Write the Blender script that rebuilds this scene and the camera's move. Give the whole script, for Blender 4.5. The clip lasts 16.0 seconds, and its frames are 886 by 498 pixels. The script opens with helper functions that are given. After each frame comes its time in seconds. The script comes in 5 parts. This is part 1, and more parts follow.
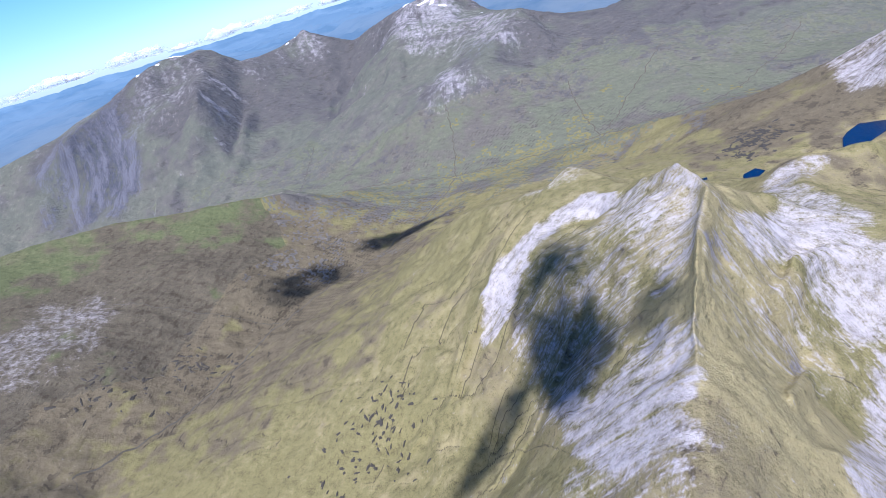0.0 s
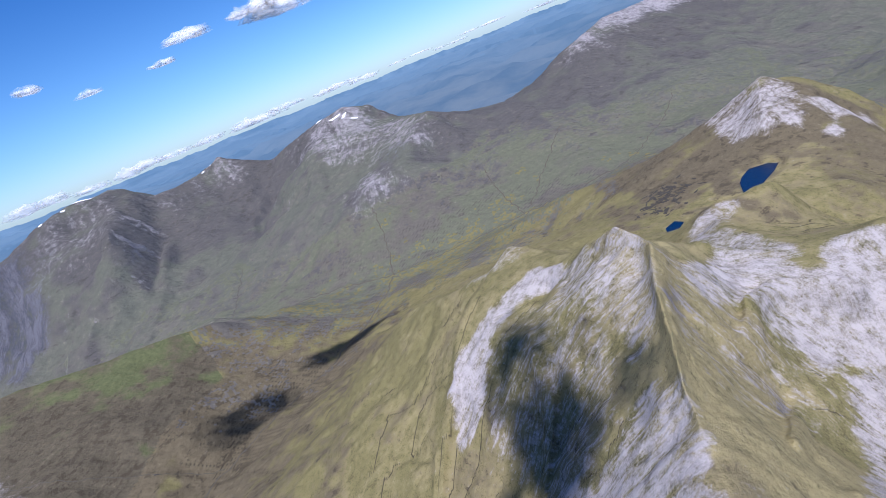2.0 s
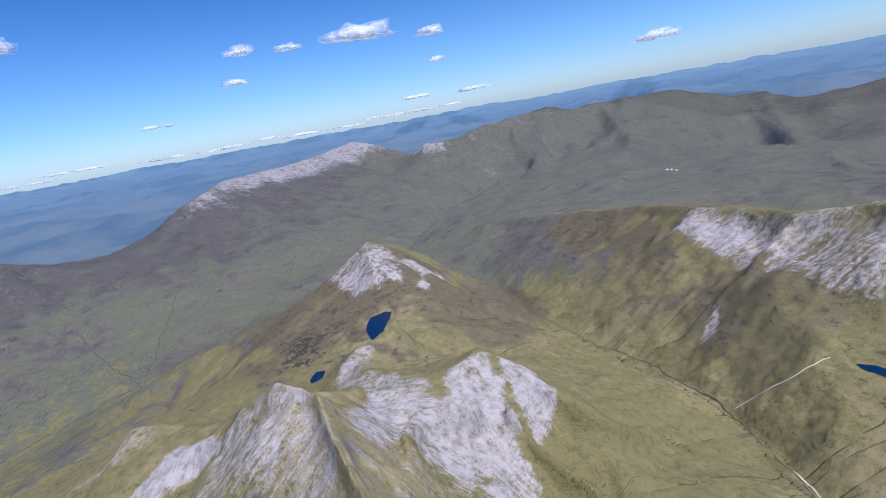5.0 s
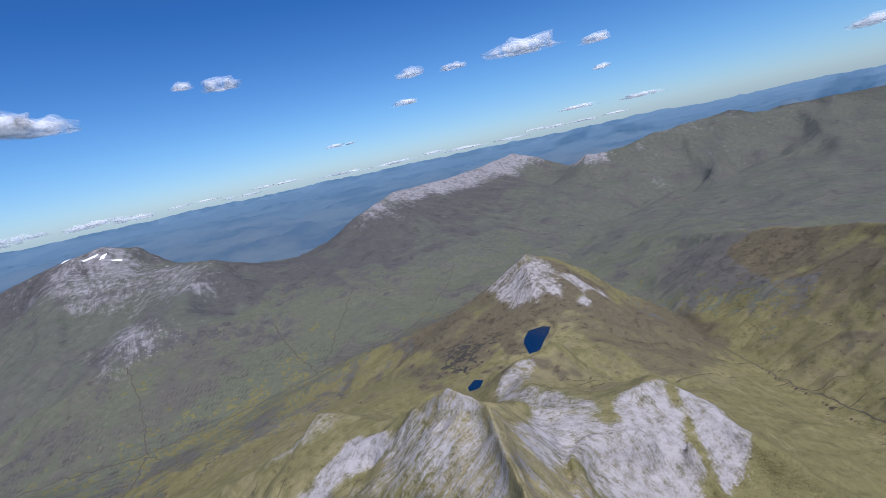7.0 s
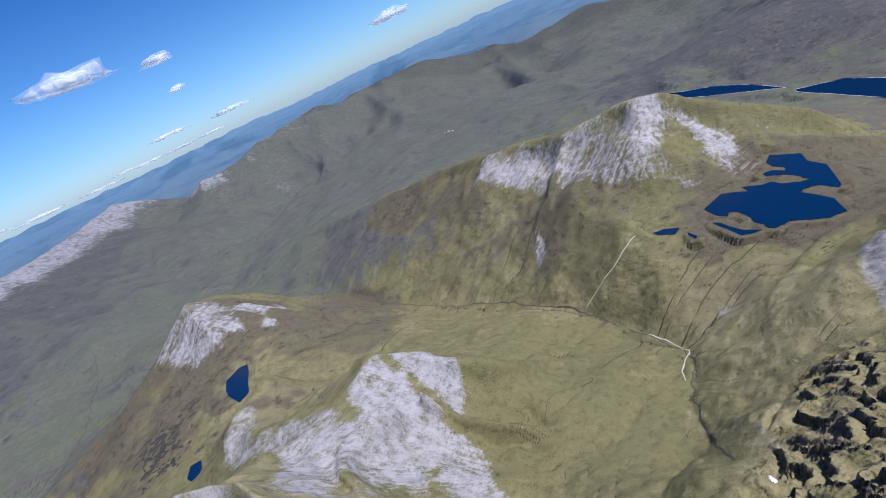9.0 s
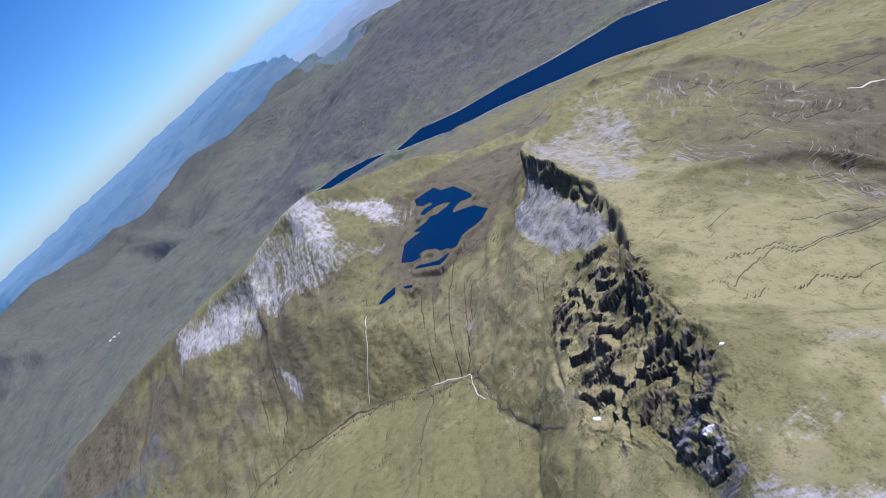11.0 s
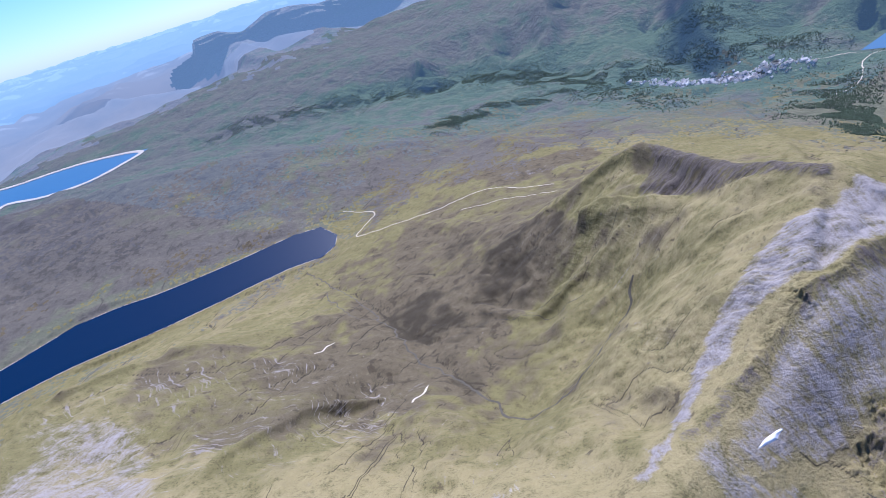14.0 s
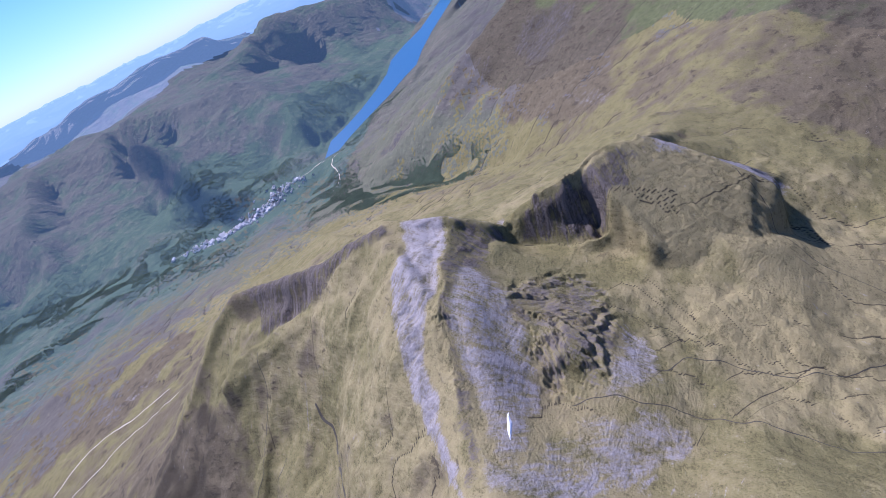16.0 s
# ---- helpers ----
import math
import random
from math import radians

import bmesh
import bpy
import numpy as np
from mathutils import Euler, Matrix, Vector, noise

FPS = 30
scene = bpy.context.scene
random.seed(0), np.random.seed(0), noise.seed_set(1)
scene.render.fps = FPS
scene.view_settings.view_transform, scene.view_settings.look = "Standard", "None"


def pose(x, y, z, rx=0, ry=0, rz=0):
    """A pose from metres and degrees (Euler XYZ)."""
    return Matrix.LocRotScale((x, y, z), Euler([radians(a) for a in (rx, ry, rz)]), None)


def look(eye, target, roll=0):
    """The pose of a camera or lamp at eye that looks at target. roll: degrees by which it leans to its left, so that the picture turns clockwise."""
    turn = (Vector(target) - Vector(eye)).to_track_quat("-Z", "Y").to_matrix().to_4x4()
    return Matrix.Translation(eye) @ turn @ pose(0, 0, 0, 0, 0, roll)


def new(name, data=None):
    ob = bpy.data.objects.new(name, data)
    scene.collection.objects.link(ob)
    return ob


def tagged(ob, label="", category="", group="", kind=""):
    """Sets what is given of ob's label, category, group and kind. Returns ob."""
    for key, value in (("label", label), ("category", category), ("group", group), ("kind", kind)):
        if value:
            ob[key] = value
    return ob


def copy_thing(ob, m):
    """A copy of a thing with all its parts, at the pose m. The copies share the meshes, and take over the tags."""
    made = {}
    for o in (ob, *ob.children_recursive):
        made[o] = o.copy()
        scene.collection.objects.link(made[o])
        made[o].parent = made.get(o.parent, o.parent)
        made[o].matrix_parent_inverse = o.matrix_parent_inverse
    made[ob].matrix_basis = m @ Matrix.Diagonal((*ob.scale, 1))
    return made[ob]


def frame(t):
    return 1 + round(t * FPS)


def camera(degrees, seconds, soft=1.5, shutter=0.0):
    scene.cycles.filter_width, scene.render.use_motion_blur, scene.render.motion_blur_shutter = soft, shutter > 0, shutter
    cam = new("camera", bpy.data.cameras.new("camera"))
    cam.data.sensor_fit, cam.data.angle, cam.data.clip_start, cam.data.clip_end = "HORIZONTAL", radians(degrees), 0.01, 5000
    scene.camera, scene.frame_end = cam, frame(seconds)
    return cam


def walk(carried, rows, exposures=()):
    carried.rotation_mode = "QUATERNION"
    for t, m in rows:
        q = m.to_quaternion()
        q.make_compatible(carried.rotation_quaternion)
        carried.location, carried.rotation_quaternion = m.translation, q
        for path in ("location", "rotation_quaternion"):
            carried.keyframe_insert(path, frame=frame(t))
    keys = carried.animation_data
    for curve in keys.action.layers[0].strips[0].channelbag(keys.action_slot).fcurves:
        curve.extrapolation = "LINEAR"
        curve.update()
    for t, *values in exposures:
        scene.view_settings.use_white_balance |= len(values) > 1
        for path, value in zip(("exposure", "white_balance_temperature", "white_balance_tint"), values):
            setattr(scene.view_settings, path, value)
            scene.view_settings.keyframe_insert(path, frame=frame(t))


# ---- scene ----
# The flight: seconds, east, north, height, heading to the left of north, pitch, lean to the left
FLIGHT = [
    (0.0, -134.0, -795.8, 1516.3, 19.22, -28.81, -17.15),
    (0.5, -141.6, -788.3, 1515.2, 14.00, -24.32, -20.41),
    (1.0, -149.3, -780.7, 1514.0, 13.42, -20.78, -22.17),
    (1.5, -157.2, -772.5, 1512.8, 12.42, -19.34, -21.58),
    (2.0, -165.5, -763.4, 1511.7, 7.81, -20.96, -22.13),
    (2.5, -173.6, -753.5, 1510.6, -2.27, -23.26, -20.31),
    (3.0, -181.4, -743.4, 1509.6, -16.32, -23.92, -16.01),
    (3.5, -188.8, -733.8, 1508.7, -28.92, -26.35, -14.83),
    (4.0, -195.7, -724.9, 1508.2, -39.05, -25.67, -10.82),
    (4.2, -198.4, -721.5, 1508.1, -42.49, -23.06, -9.93),
    (6.3, -227.7, -693.2, 1512.3, -29.46, -10.30, -7.98),
    (6.5, -229.8, -689.3, 1512.7, -25.94, -11.07, -9.89),
    (7.0, -234.5, -678.6, 1513.6, -22.14, -11.01, -12.09),
    (7.5, -238.1, -666.3, 1514.2, -26.03, -17.11, -17.25),
    (8.0, -240.0, -653.1, 1514.6, -33.11, -20.02, -21.59),
    (8.5, -239.8, -639.3, 1514.8, -45.20, -22.14, -21.73),
    (9.0, -237.3, -625.9, 1514.8, -60.42, -22.30, -25.20),
    (9.2, -235.7, -620.9, 1514.7, -65.61, -22.97, -26.95),
    (11.3, -197.5, -581.8, 1510.6, -106.87, -32.65, -42.41),
    (11.5, -192.7, -580.1, 1510.0, -114.44, -34.70, -40.66),
    (12.0, -179.8, -577.5, 1508.1, -129.36, -37.74, -32.74),
    (12.5, -166.6, -577.0, 1506.0, -139.85, -34.83, -29.35),
    (13.0, -153.6, -578.7, 1503.7, -148.19, -30.00, -30.67),
    (13.5, -141.1, -583.0, 1501.1, -157.60, -29.56, -24.33),
    (14.0, -129.7, -590.0, 1498.3, -171.00, -31.06, -17.46),
    (14.5, -119.9, -599.4, 1495.5, -189.62, -30.03, -20.67),
    (15.0, -111.8, -610.2, 1493.1, -203.95, -29.13, -25.50),
    (15.5, -104.9, -621.8, 1490.8, -213.56, -30.85, -26.33),
    (16.0, -98.7, -633.9, 1488.4, -224.22, -32.42, -27.22),
]
cam = camera(83.51, 16.0, 0.75)


def flown(x, y, z, yaw, pitch, roll):
    """The pose of a camera from its heading, pitch and roll."""
    return pose(x, y, z) @ pose(0, 0, 0, 0, 0, yaw) @ pose(0, 0, 0, 90 + pitch) @ pose(0, 0, 0, 0, 0, roll)


EXPOSURES = [(0.0, 0.95, 5400, 22), (1.5, 0.5, 5600, 21), (3.5, 0.54, 5500, 26), (7.0, 0.13, 5600, 18), (9.0, 0.31, 5450, 19), (11.5, 0.52, 5300, 20), (13.5, 0.66, 5350, 22), (14.5, 0.68, 5250, 29), (16.0, 0.66, 5300, 34)]
walk(cam, [(row[0], flown(*row[1:])) for row in FLIGHT], EXPOSURES)

# ---- world, sun ----
SUN_BEARING, SUN_HEIGHT = 180.0, 60.0
world = bpy.data.worlds.new("sky")
scene.world = world
world.use_nodes = True
wn = world.node_tree.nodes
sky = wn.new("ShaderNodeTexSky")
sky.sky_type, sky.sun_disc = "NISHITA", False
sky.sun_elevation, sky.sun_rotation = radians(SUN_HEIGHT), radians(SUN_BEARING)
sky.altitude, sky.air_density, sky.dust_density, sky.ozone_density = 1400, 1.0, 0.9, 3.0
wn["Background"].inputs["Strength"].default_value = 0.078
tint = wn.new("ShaderNodeMix")
tint.data_type, tint.blend_type = "RGBA", "MULTIPLY"
tint.inputs[0].default_value = 1.0
# milky towards the horizon, deep blue above, paled overhead to fill shadows less blue
way = wn.new("ShaderNodeTexCoord")
split = wn.new("ShaderNodeSeparateXYZ")
rise = wn.new("ShaderNodeValToRGB")
rise.color_ramp.elements[0].position, rise.color_ramp.elements[0].color = 0.0, (0.9, 1.1, 1.25, 1)
rise.color_ramp.elements[1].position, rise.color_ramp.elements[1].color = 0.3, (0.34, 0.75, 1.14, 1)
haze = rise.color_ramp.elements.new(0.1)
haze.color = (0.72, 1.04, 1.22, 1)
high = rise.color_ramp.elements.new(0.75)
high.color = (0.62, 0.84, 1.06, 1)
world.node_tree.links.new(way.outputs["Generated"], split.inputs[0])
world.node_tree.links.new(split.outputs["Z"], rise.inputs[0])
world.node_tree.links.new(rise.outputs[0], tint.inputs[7])
world.node_tree.links.new(sky.outputs[0], tint.inputs[6])
world.node_tree.links.new(tint.outputs[2], wn["Background"].inputs["Color"])
sun = new("sun", bpy.data.lights.new("sun", "SUN"))
sun.data.energy, sun.data.angle, sun.data.color = 4.9, radians(0.6), (1.0, 0.95, 0.87)
TO_SUN = Vector((math.sin(radians(SUN_BEARING)) * math.cos(radians(SUN_HEIGHT)), math.cos(radians(SUN_BEARING)) * math.cos(radians(SUN_HEIGHT)), math.sin(radians(SUN_HEIGHT))))
sun.matrix_world = look((0, 0, 3000), Vector((0, 0, 3000)) - TO_SUN)

# ---- the land's scale: metres near the flight, far country drawn in within five kilometres to fit the camera's view ----
CX, CY, CZ = -170.0, -680.0, 1508.0
NEAR, FAR = 2500.0, 11500.0


def drawn_in(x, y, z):
    """True places (arrays) to places in the scene: unchanged to 2.5 km from the flight's middle, beyond it pulled
    towards that point and squashed in depth to look the same to the camera.
    """
    x, y, z = (np.asarray(a, float) for a in (x, y, z))
    d = np.sqrt((x - CX) ** 2 + (y - CY) ** 2 + (z - CZ) ** 2)
    new_d = np.where(d < NEAR, d, NEAR * (1 + 0.603 * np.log(np.clip(d, NEAR, FAR) / NEAR)) + 130 * (1 - np.exp(-(np.maximum(d, FAR) - FAR) / 14000)))
    s = new_d / np.maximum(d, 1.0)
    return np.stack([CX + (x - CX) * s, CY + (y - CY) * s, CZ + (z - CZ) * s], -1), s


# ---- materials ----
def material(name):
    m = bpy.data.materials.new(name)
    m.use_nodes = True
    return m, m.node_tree.nodes, m.node_tree.links, m.node_tree.nodes["Principled BSDF"]


def noise_node(nodes, links, coords, scale, detail=6.0, rough=0.6):
    n = nodes.new("ShaderNodeTexNoise")
    n.inputs["Scale"].default_value, n.inputs["Detail"].default_value, n.inputs["Roughness"].default_value = scale, detail, rough
    links.new(coords, n.inputs["Vector"])
    return n.outputs["Fac"]


def ramp_node(nodes, links, value, low, high):
    n = nodes.new("ShaderNodeMapRange")
    n.interpolation_type = "SMOOTHSTEP"
    n.inputs["From Min"].default_value, n.inputs["From Max"].default_value = low, high
    links.new(value, n.inputs["Value"])
    return n.outputs["Result"]


def mix_node(nodes, links, fac, a, b):
    n = nodes.new("ShaderNodeMix")
    n.data_type = "RGBA"
    for socket, v in ((n.inputs[0], fac), (n.inputs[6], a), (n.inputs[7], b)):
        if isinstance(v, (int, float)):
            socket.default_value = v
        elif isinstance(v, tuple):
            socket.default_value = (*v, 1)
        else:
            links.new(v, socket)
    return n.outputs[2]


def maths(nodes, links, kind, a, b):
    n = nodes.new("ShaderNodeMath")
    n.operation = kind
    for k, v in enumerate((a, b)):
        if isinstance(v, (int, float)):
            n.inputs[k].default_value = v
        else:
            links.new(v, n.inputs[k])
    return n.outputs[0]


def hill_material(name, grass, dry, heath, scree, rock, haze_glow=None, size=1.0):
    """Grass, dry grass, heather, broken stone and crag, laid by the masks that the land carries, broken up by noise."""
    m, nodes, links, bsdf = material(name)
    at = {}
    for key in ("scree", "heath", "crag", "streak", "dry", "wet", "steps"):
        a = nodes.new("ShaderNodeAttribute")
        a.attribute_name = key
        at[key] = a.outputs["Fac"]

    def plus(a, b):
        return maths(nodes, links, "ADD", a, b)

    def times(a, b):
        return maths(nodes, links, "MULTIPLY", a, b)

    def about(a, k):
        return times(maths(nodes, links, "SUBTRACT", a, 0.5), k)

    def ramp(a, lo, hi):
        return ramp_node(nodes, links, a, lo, hi)

    def stretched_noise(x, y, z, detail, rough):
        n = nodes.new("ShaderNodeVectorMath")
        n.operation = "MULTIPLY"
        n.inputs[1].default_value = (x / size, y / size, z / size)
        links.new(co, n.inputs[0])
        return noise_node(nodes, links, n.outputs[0], 1.0, detail, rough)

    place = nodes.new("ShaderNodeAttribute")
    place.attribute_name = "place"
    co = place.outputs["Vector"]
    near = size == 1.0
    fine = noise_node(nodes, links, co, 0.28 / size, 4.0, 0.7)
    mid = noise_node(nodes, links, co, 0.05 / size, 6.0, 0.65)
    wide = noise_node(nodes, links, co, 0.008 / math.sqrt(size), 5.0, 0.6)
    broad = noise_node(nodes, links, co, 0.0022, 3.0, 0.55)
    speck = noise_node(nodes, links, co, 1.1 / size, 3.0, 0.75)
    # bands of rock and turf that keep to the contours, and rills that run down the fall of the ground
    bands = stretched_noise(0.022, 0.022, 0.075, 6.0, 0.68)
    rill = None
    for key, east, north in (("fall_a", 0.0, 1.0), ("fall_b", 1.0, 1.0), ("fall_c", 1.0, 0.0), ("fall_d", 1.0, -1.0)):
        share = nodes.new("ShaderNodeAttribute")
        share.attribute_name = key
        spin = nodes.new("ShaderNodeVectorRotate")
        spin.rotation_type = "Z_AXIS"
        spin.inputs["Angle"].default_value = math.atan2(east, north)
        links.new(co, spin.inputs["Vector"])
        thin = nodes.new("ShaderNodeVectorMath")
        thin.operation = "MULTIPLY"
        thin.inputs[1].default_value = (0.26 / size, 0.026 / size, 0.015 / size)
        links.new(spin.outputs[0], thin.inputs[0])
        one = times(about(noise_node(nodes, links, thin.outputs[0], 1.0, 5.0, 0.75), 1.0), share.outputs["Fac"])
        rill = one if rill is None else plus(rill, one)
    sod = mix_node(nodes, links, ramp(plus(at["dry"], plus(about(mid, 0.9), plus(about(wide, 1.2), times(rill, 0.25)))), 0.15, 0.9), grass, dry)
    moor = plus(at["heath"], plus(plus(about(wide, 1.1), about(broad, 1.2 if near else 1.6)), plus(about(mid, 1.1 if near else 0.8), plus(about(fine, 0.5), about(bands, 0.7)))))
    sod = mix_node(nodes, links, ramp(moor, 0.05, 0.85), sod, heath)
    tuft = plus(plus(about(fine, 1.5), about(speck, 0.7)), plus(about(mid, 1.5), times(rill, 0.25)))
    sod = mix_node(nodes, links, ramp(tuft, 0.05, -0.5), sod, mix_node(nodes, links, 0.6 if near else 0.42, sod, (0.03, 0.026, 0.014)))
    sod = mix_node(nodes, links, ramp(tuft, 0.1, 0.75), sod, mix_node(nodes, links, 0.4, sod, (0.4, 0.35, 0.21)))
    # peat edges and little outcrops, dark
    scar = plus(bands, plus(about(mid, 0.35), times(at["heath"], 0.06)))
    sod = mix_node(nodes, links, times(times(ramp(scar, 0.6, 0.68), ramp(plus(wide, times(at["heath"], 0.12)), 0.46, 0.6)), 0.7), sod, (0.05, 0.04, 0.026))
    sod = mix_node(nodes, links, ramp(plus(at["wet"], about(fine, 0.6)), 0.25, 1.0), sod, (0.05, 0.042, 0.027))
    stone = noise_node(nodes, links, co, 0.07 / size, 8.0, 0.75)
    sod = mix_node(nodes, links, times(ramp(plus(stone, plus(times(at["scree"], 0.12), times(rill, 0.12))), 0.63, 0.7), 0.5 if near else 0.1), sod, scree)
    if near:
        shelf = plus(stretched_noise(0.006, 0.006, 0.32, 4.0, 0.6), about(wide, 0.25))
        sod = mix_node(nodes, links, times(times(at["steps"], 0.55), times(ramp(shelf, 0.57, 0.64), ramp(plus(mid, about(wide, 0.8)), 0.42, 0.58))), sod, scree)
    pale = mix_node(nodes, links, ramp(plus(plus(mid, about(speck, 0.25)), plus(about(fine, 0.5), times(rill, 0.5))), 0.26, 0.68), tuple(v * 0.64 for v in scree), scree)
    broken = plus(at["scree"], plus(plus(times(at["streak"], 0.5), times(rill, 0.75)), plus(plus(about(fine, 0.6), about(speck, 0.25)), plus(about(mid, 1.0), about(wide, 0.7)))))
    col = mix_node(nodes, links, ramp(broken, 0.16, 0.78), sod, pale)
    face = mix_node(nodes, links, ramp(plus(fine, plus(times(rill, 1.2), times(at["streak"], 0.5))), 0.3, 0.75), tuple(v * 0.4 for v in rock), rock)
    craggy = plus(at["crag"], plus(plus(times(at["streak"], 0.4), times(rill, 1.0)), plus(about(mid, 1.2), about(fine, 0.4))))
    col = mix_node(nodes, links, ramp(craggy, 0.32, 0.78), col, face)
    links.new(col, bsdf.inputs["Base Color"])
    bsdf.inputs["Roughness"].default_value = 0.95
    bsdf.inputs["Specular IOR Level"].default_value = 0.15
    bump = nodes.new("ShaderNodeBump")
    bump.inputs["Strength"].default_value, bump.inputs["Distance"].default_value = 0.62, 7.0 * size
    hard = plus(0.08, plus(times(ramp(at["scree"], 0.1, 0.6), 0.6), times(ramp(at["crag"], 0.1, 0.6), 1.4)))
    links.new(plus(plus(times(mid, 1.5), times(wide, 0.0 if near else 3.5)), plus(times(fine, 0.6), plus(plus(times(speck, 0.15), times(bands, 1.2)), times(times(rill, hard), 0.9)))), bump.inputs["Height"])
    links.new(bump.outputs["Normal"], bsdf.inputs["Normal"])
    # emission stands in for the haze of the air before the hills
    if haze_glow:
        bsdf.inputs["Emission Color"].default_value, bsdf.inputs["Emission Strength"].default_value = (*haze_glow, 1), 1.0
    return m


GRASS, DRY, HEATH, SCREE, ROCK = (0.166, 0.148, 0.063), (0.262, 0.222, 0.108), (0.118, 0.098, 0.06), (0.385, 0.356, 0.34), (0.24, 0.222, 0.215)
hill_stuff = hill_material("mountain_turf_and_stone", GRASS, DRY, HEATH, SCREE, ROCK)
schist_stuff = hill_material("mountain_turf_and_schist", GRASS, DRY, HEATH, (0.3, 0.277, 0.265), (0.15, 0.128, 0.108))
west_stuff = hill_material("western_green_hills", (0.095, 0.108, 0.047), (0.155, 0.145, 0.076), (0.092, 0.079, 0.052), (0.3, 0.277, 0.265), (0.12, 0.11, 0.1), None, 1.0)
lochan_stuff = hill_material("mountain_turf_and_grey_scree", GRASS, DRY, HEATH, (0.44, 0.4, 0.38), (0.17, 0.155, 0.147))
# middle and far hills: haze put into emission and greyer base colours
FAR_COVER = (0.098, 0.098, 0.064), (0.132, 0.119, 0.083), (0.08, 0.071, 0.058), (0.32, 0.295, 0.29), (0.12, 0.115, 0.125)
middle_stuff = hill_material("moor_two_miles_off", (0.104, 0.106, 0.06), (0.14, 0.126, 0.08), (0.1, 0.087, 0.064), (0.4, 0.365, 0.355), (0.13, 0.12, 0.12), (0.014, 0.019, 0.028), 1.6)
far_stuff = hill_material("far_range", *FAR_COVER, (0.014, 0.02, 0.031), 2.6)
south_stuff = hill_material("southern_range_with_haze_glow", (0.05, 0.078, 0.03), (0.1, 0.107, 0.052), (0.082, 0.073, 0.046), (0.16, 0.15, 0.14), (0.04, 0.045, 0.05), (0.026, 0.045, 0.072), 2.6)

pale_stuff = hill_material("mountains_with_sunward_haze_glow", (0.06, 0.085, 0.045), (0.11, 0.11, 0.07), (0.1, 0.083, 0.07), (0.13, 0.12, 0.115), (0.045, 0.05, 0.055), (0.045, 0.078, 0.122), 3.0)
far_pale_stuff = hill_material("mountains_with_haze_glow", (0.06, 0.085, 0.05), (0.1, 0.1, 0.075), (0.095, 0.083, 0.075), (0.12, 0.115, 0.115), (0.045, 0.05, 0.055), (0.08, 0.135, 0.205), 3.0)

# distant country: haze painted as blue emission; moor, wood, cloud shade in noise streaks
def haze_glow_material(name, low, high, far_low, far_high, reach):
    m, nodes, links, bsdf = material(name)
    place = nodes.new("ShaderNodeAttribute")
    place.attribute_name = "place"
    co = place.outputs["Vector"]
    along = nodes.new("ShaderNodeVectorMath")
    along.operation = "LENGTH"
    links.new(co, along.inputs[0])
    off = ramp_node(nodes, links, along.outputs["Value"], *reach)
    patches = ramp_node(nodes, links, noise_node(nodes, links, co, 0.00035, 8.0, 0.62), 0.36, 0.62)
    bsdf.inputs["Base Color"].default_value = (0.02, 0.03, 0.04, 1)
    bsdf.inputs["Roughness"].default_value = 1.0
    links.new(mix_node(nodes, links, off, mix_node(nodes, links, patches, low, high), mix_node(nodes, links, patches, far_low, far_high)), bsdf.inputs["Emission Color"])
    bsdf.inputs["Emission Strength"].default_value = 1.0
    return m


blue_stuff = haze_glow_material("distant_hills_blue_haze", (0.035, 0.08, 0.14), (0.1, 0.135, 0.17), (0.055, 0.125, 0.21), (0.095, 0.165, 0.245), (7000, 26000))
# towards the sun the haze painted on the far country is brighter
haze_stuff = haze_glow_material("farthest_hills_blue_haze", (0.07, 0.145, 0.235), (0.09, 0.165, 0.25), (0.105, 0.195, 0.3), (0.12, 0.21, 0.31), (24000, 50000))
moor_haze_stuff = haze_glow_material("far_moor_sunward_haze", (0.11, 0.15, 0.21), (0.165, 0.185, 0.225), (0.2, 0.27, 0.36), (0.24, 0.3, 0.38), (10000, 17000))
bright_stuff = haze_glow_material("distant_hills_sunward_haze", (0.18, 0.3, 0.43), (0.2, 0.32, 0.445), (0.22, 0.36, 0.5), (0.235, 0.375, 0.51), (12500, 34000))

water_stuff, nodes, links, bsdf = material("dark_loch_water")
bsdf.inputs["Base Color"].default_value = (0.0004, 0.013, 0.045, 1)
bsdf.inputs["Specular IOR Level"].default_value = 0.3
bsdf.inputs["Roughness"].default_value = 0.22
bump = nodes.new("ShaderNodeBump")
bump.inputs["Strength"].default_value, bump.inputs["Distance"].default_value = 0.25, 1.0
co = nodes.new("ShaderNodeNewGeometry").outputs["Position"]
links.new(noise_node(nodes, links, co, 0.05, 5.0), bump.inputs["Height"])
links.new(bump.outputs["Normal"], bsdf.inputs["Normal"])


# far lochs: the sky's reflection is put into a brighter blue base colour
far_water, nodes, links, bsdf = material("loch_water_sky_in_base")
bsdf.inputs["Base Color"].default_value = (0.03, 0.12, 0.24, 1)
bsdf.inputs["Roughness"].default_value = 0.3


# ---- the shape of the land: ridges, streams and shores, placed to fit the camera's view, in metres east and north of the main summit ----
LINES, LAKES = [], []


def line(*points):
    """A line of places whose heights the land takes: a crest, a stream bed or a foot of a slope."""
    LINES.append(np.array(points, float))


MOUNDS = []


def mound(x, y, high, wide):
    MOUNDS.append((x, y, high, wide))


def lake(name, level, *shore):
    LAKES.append((name, level, np.array(shore, float)))


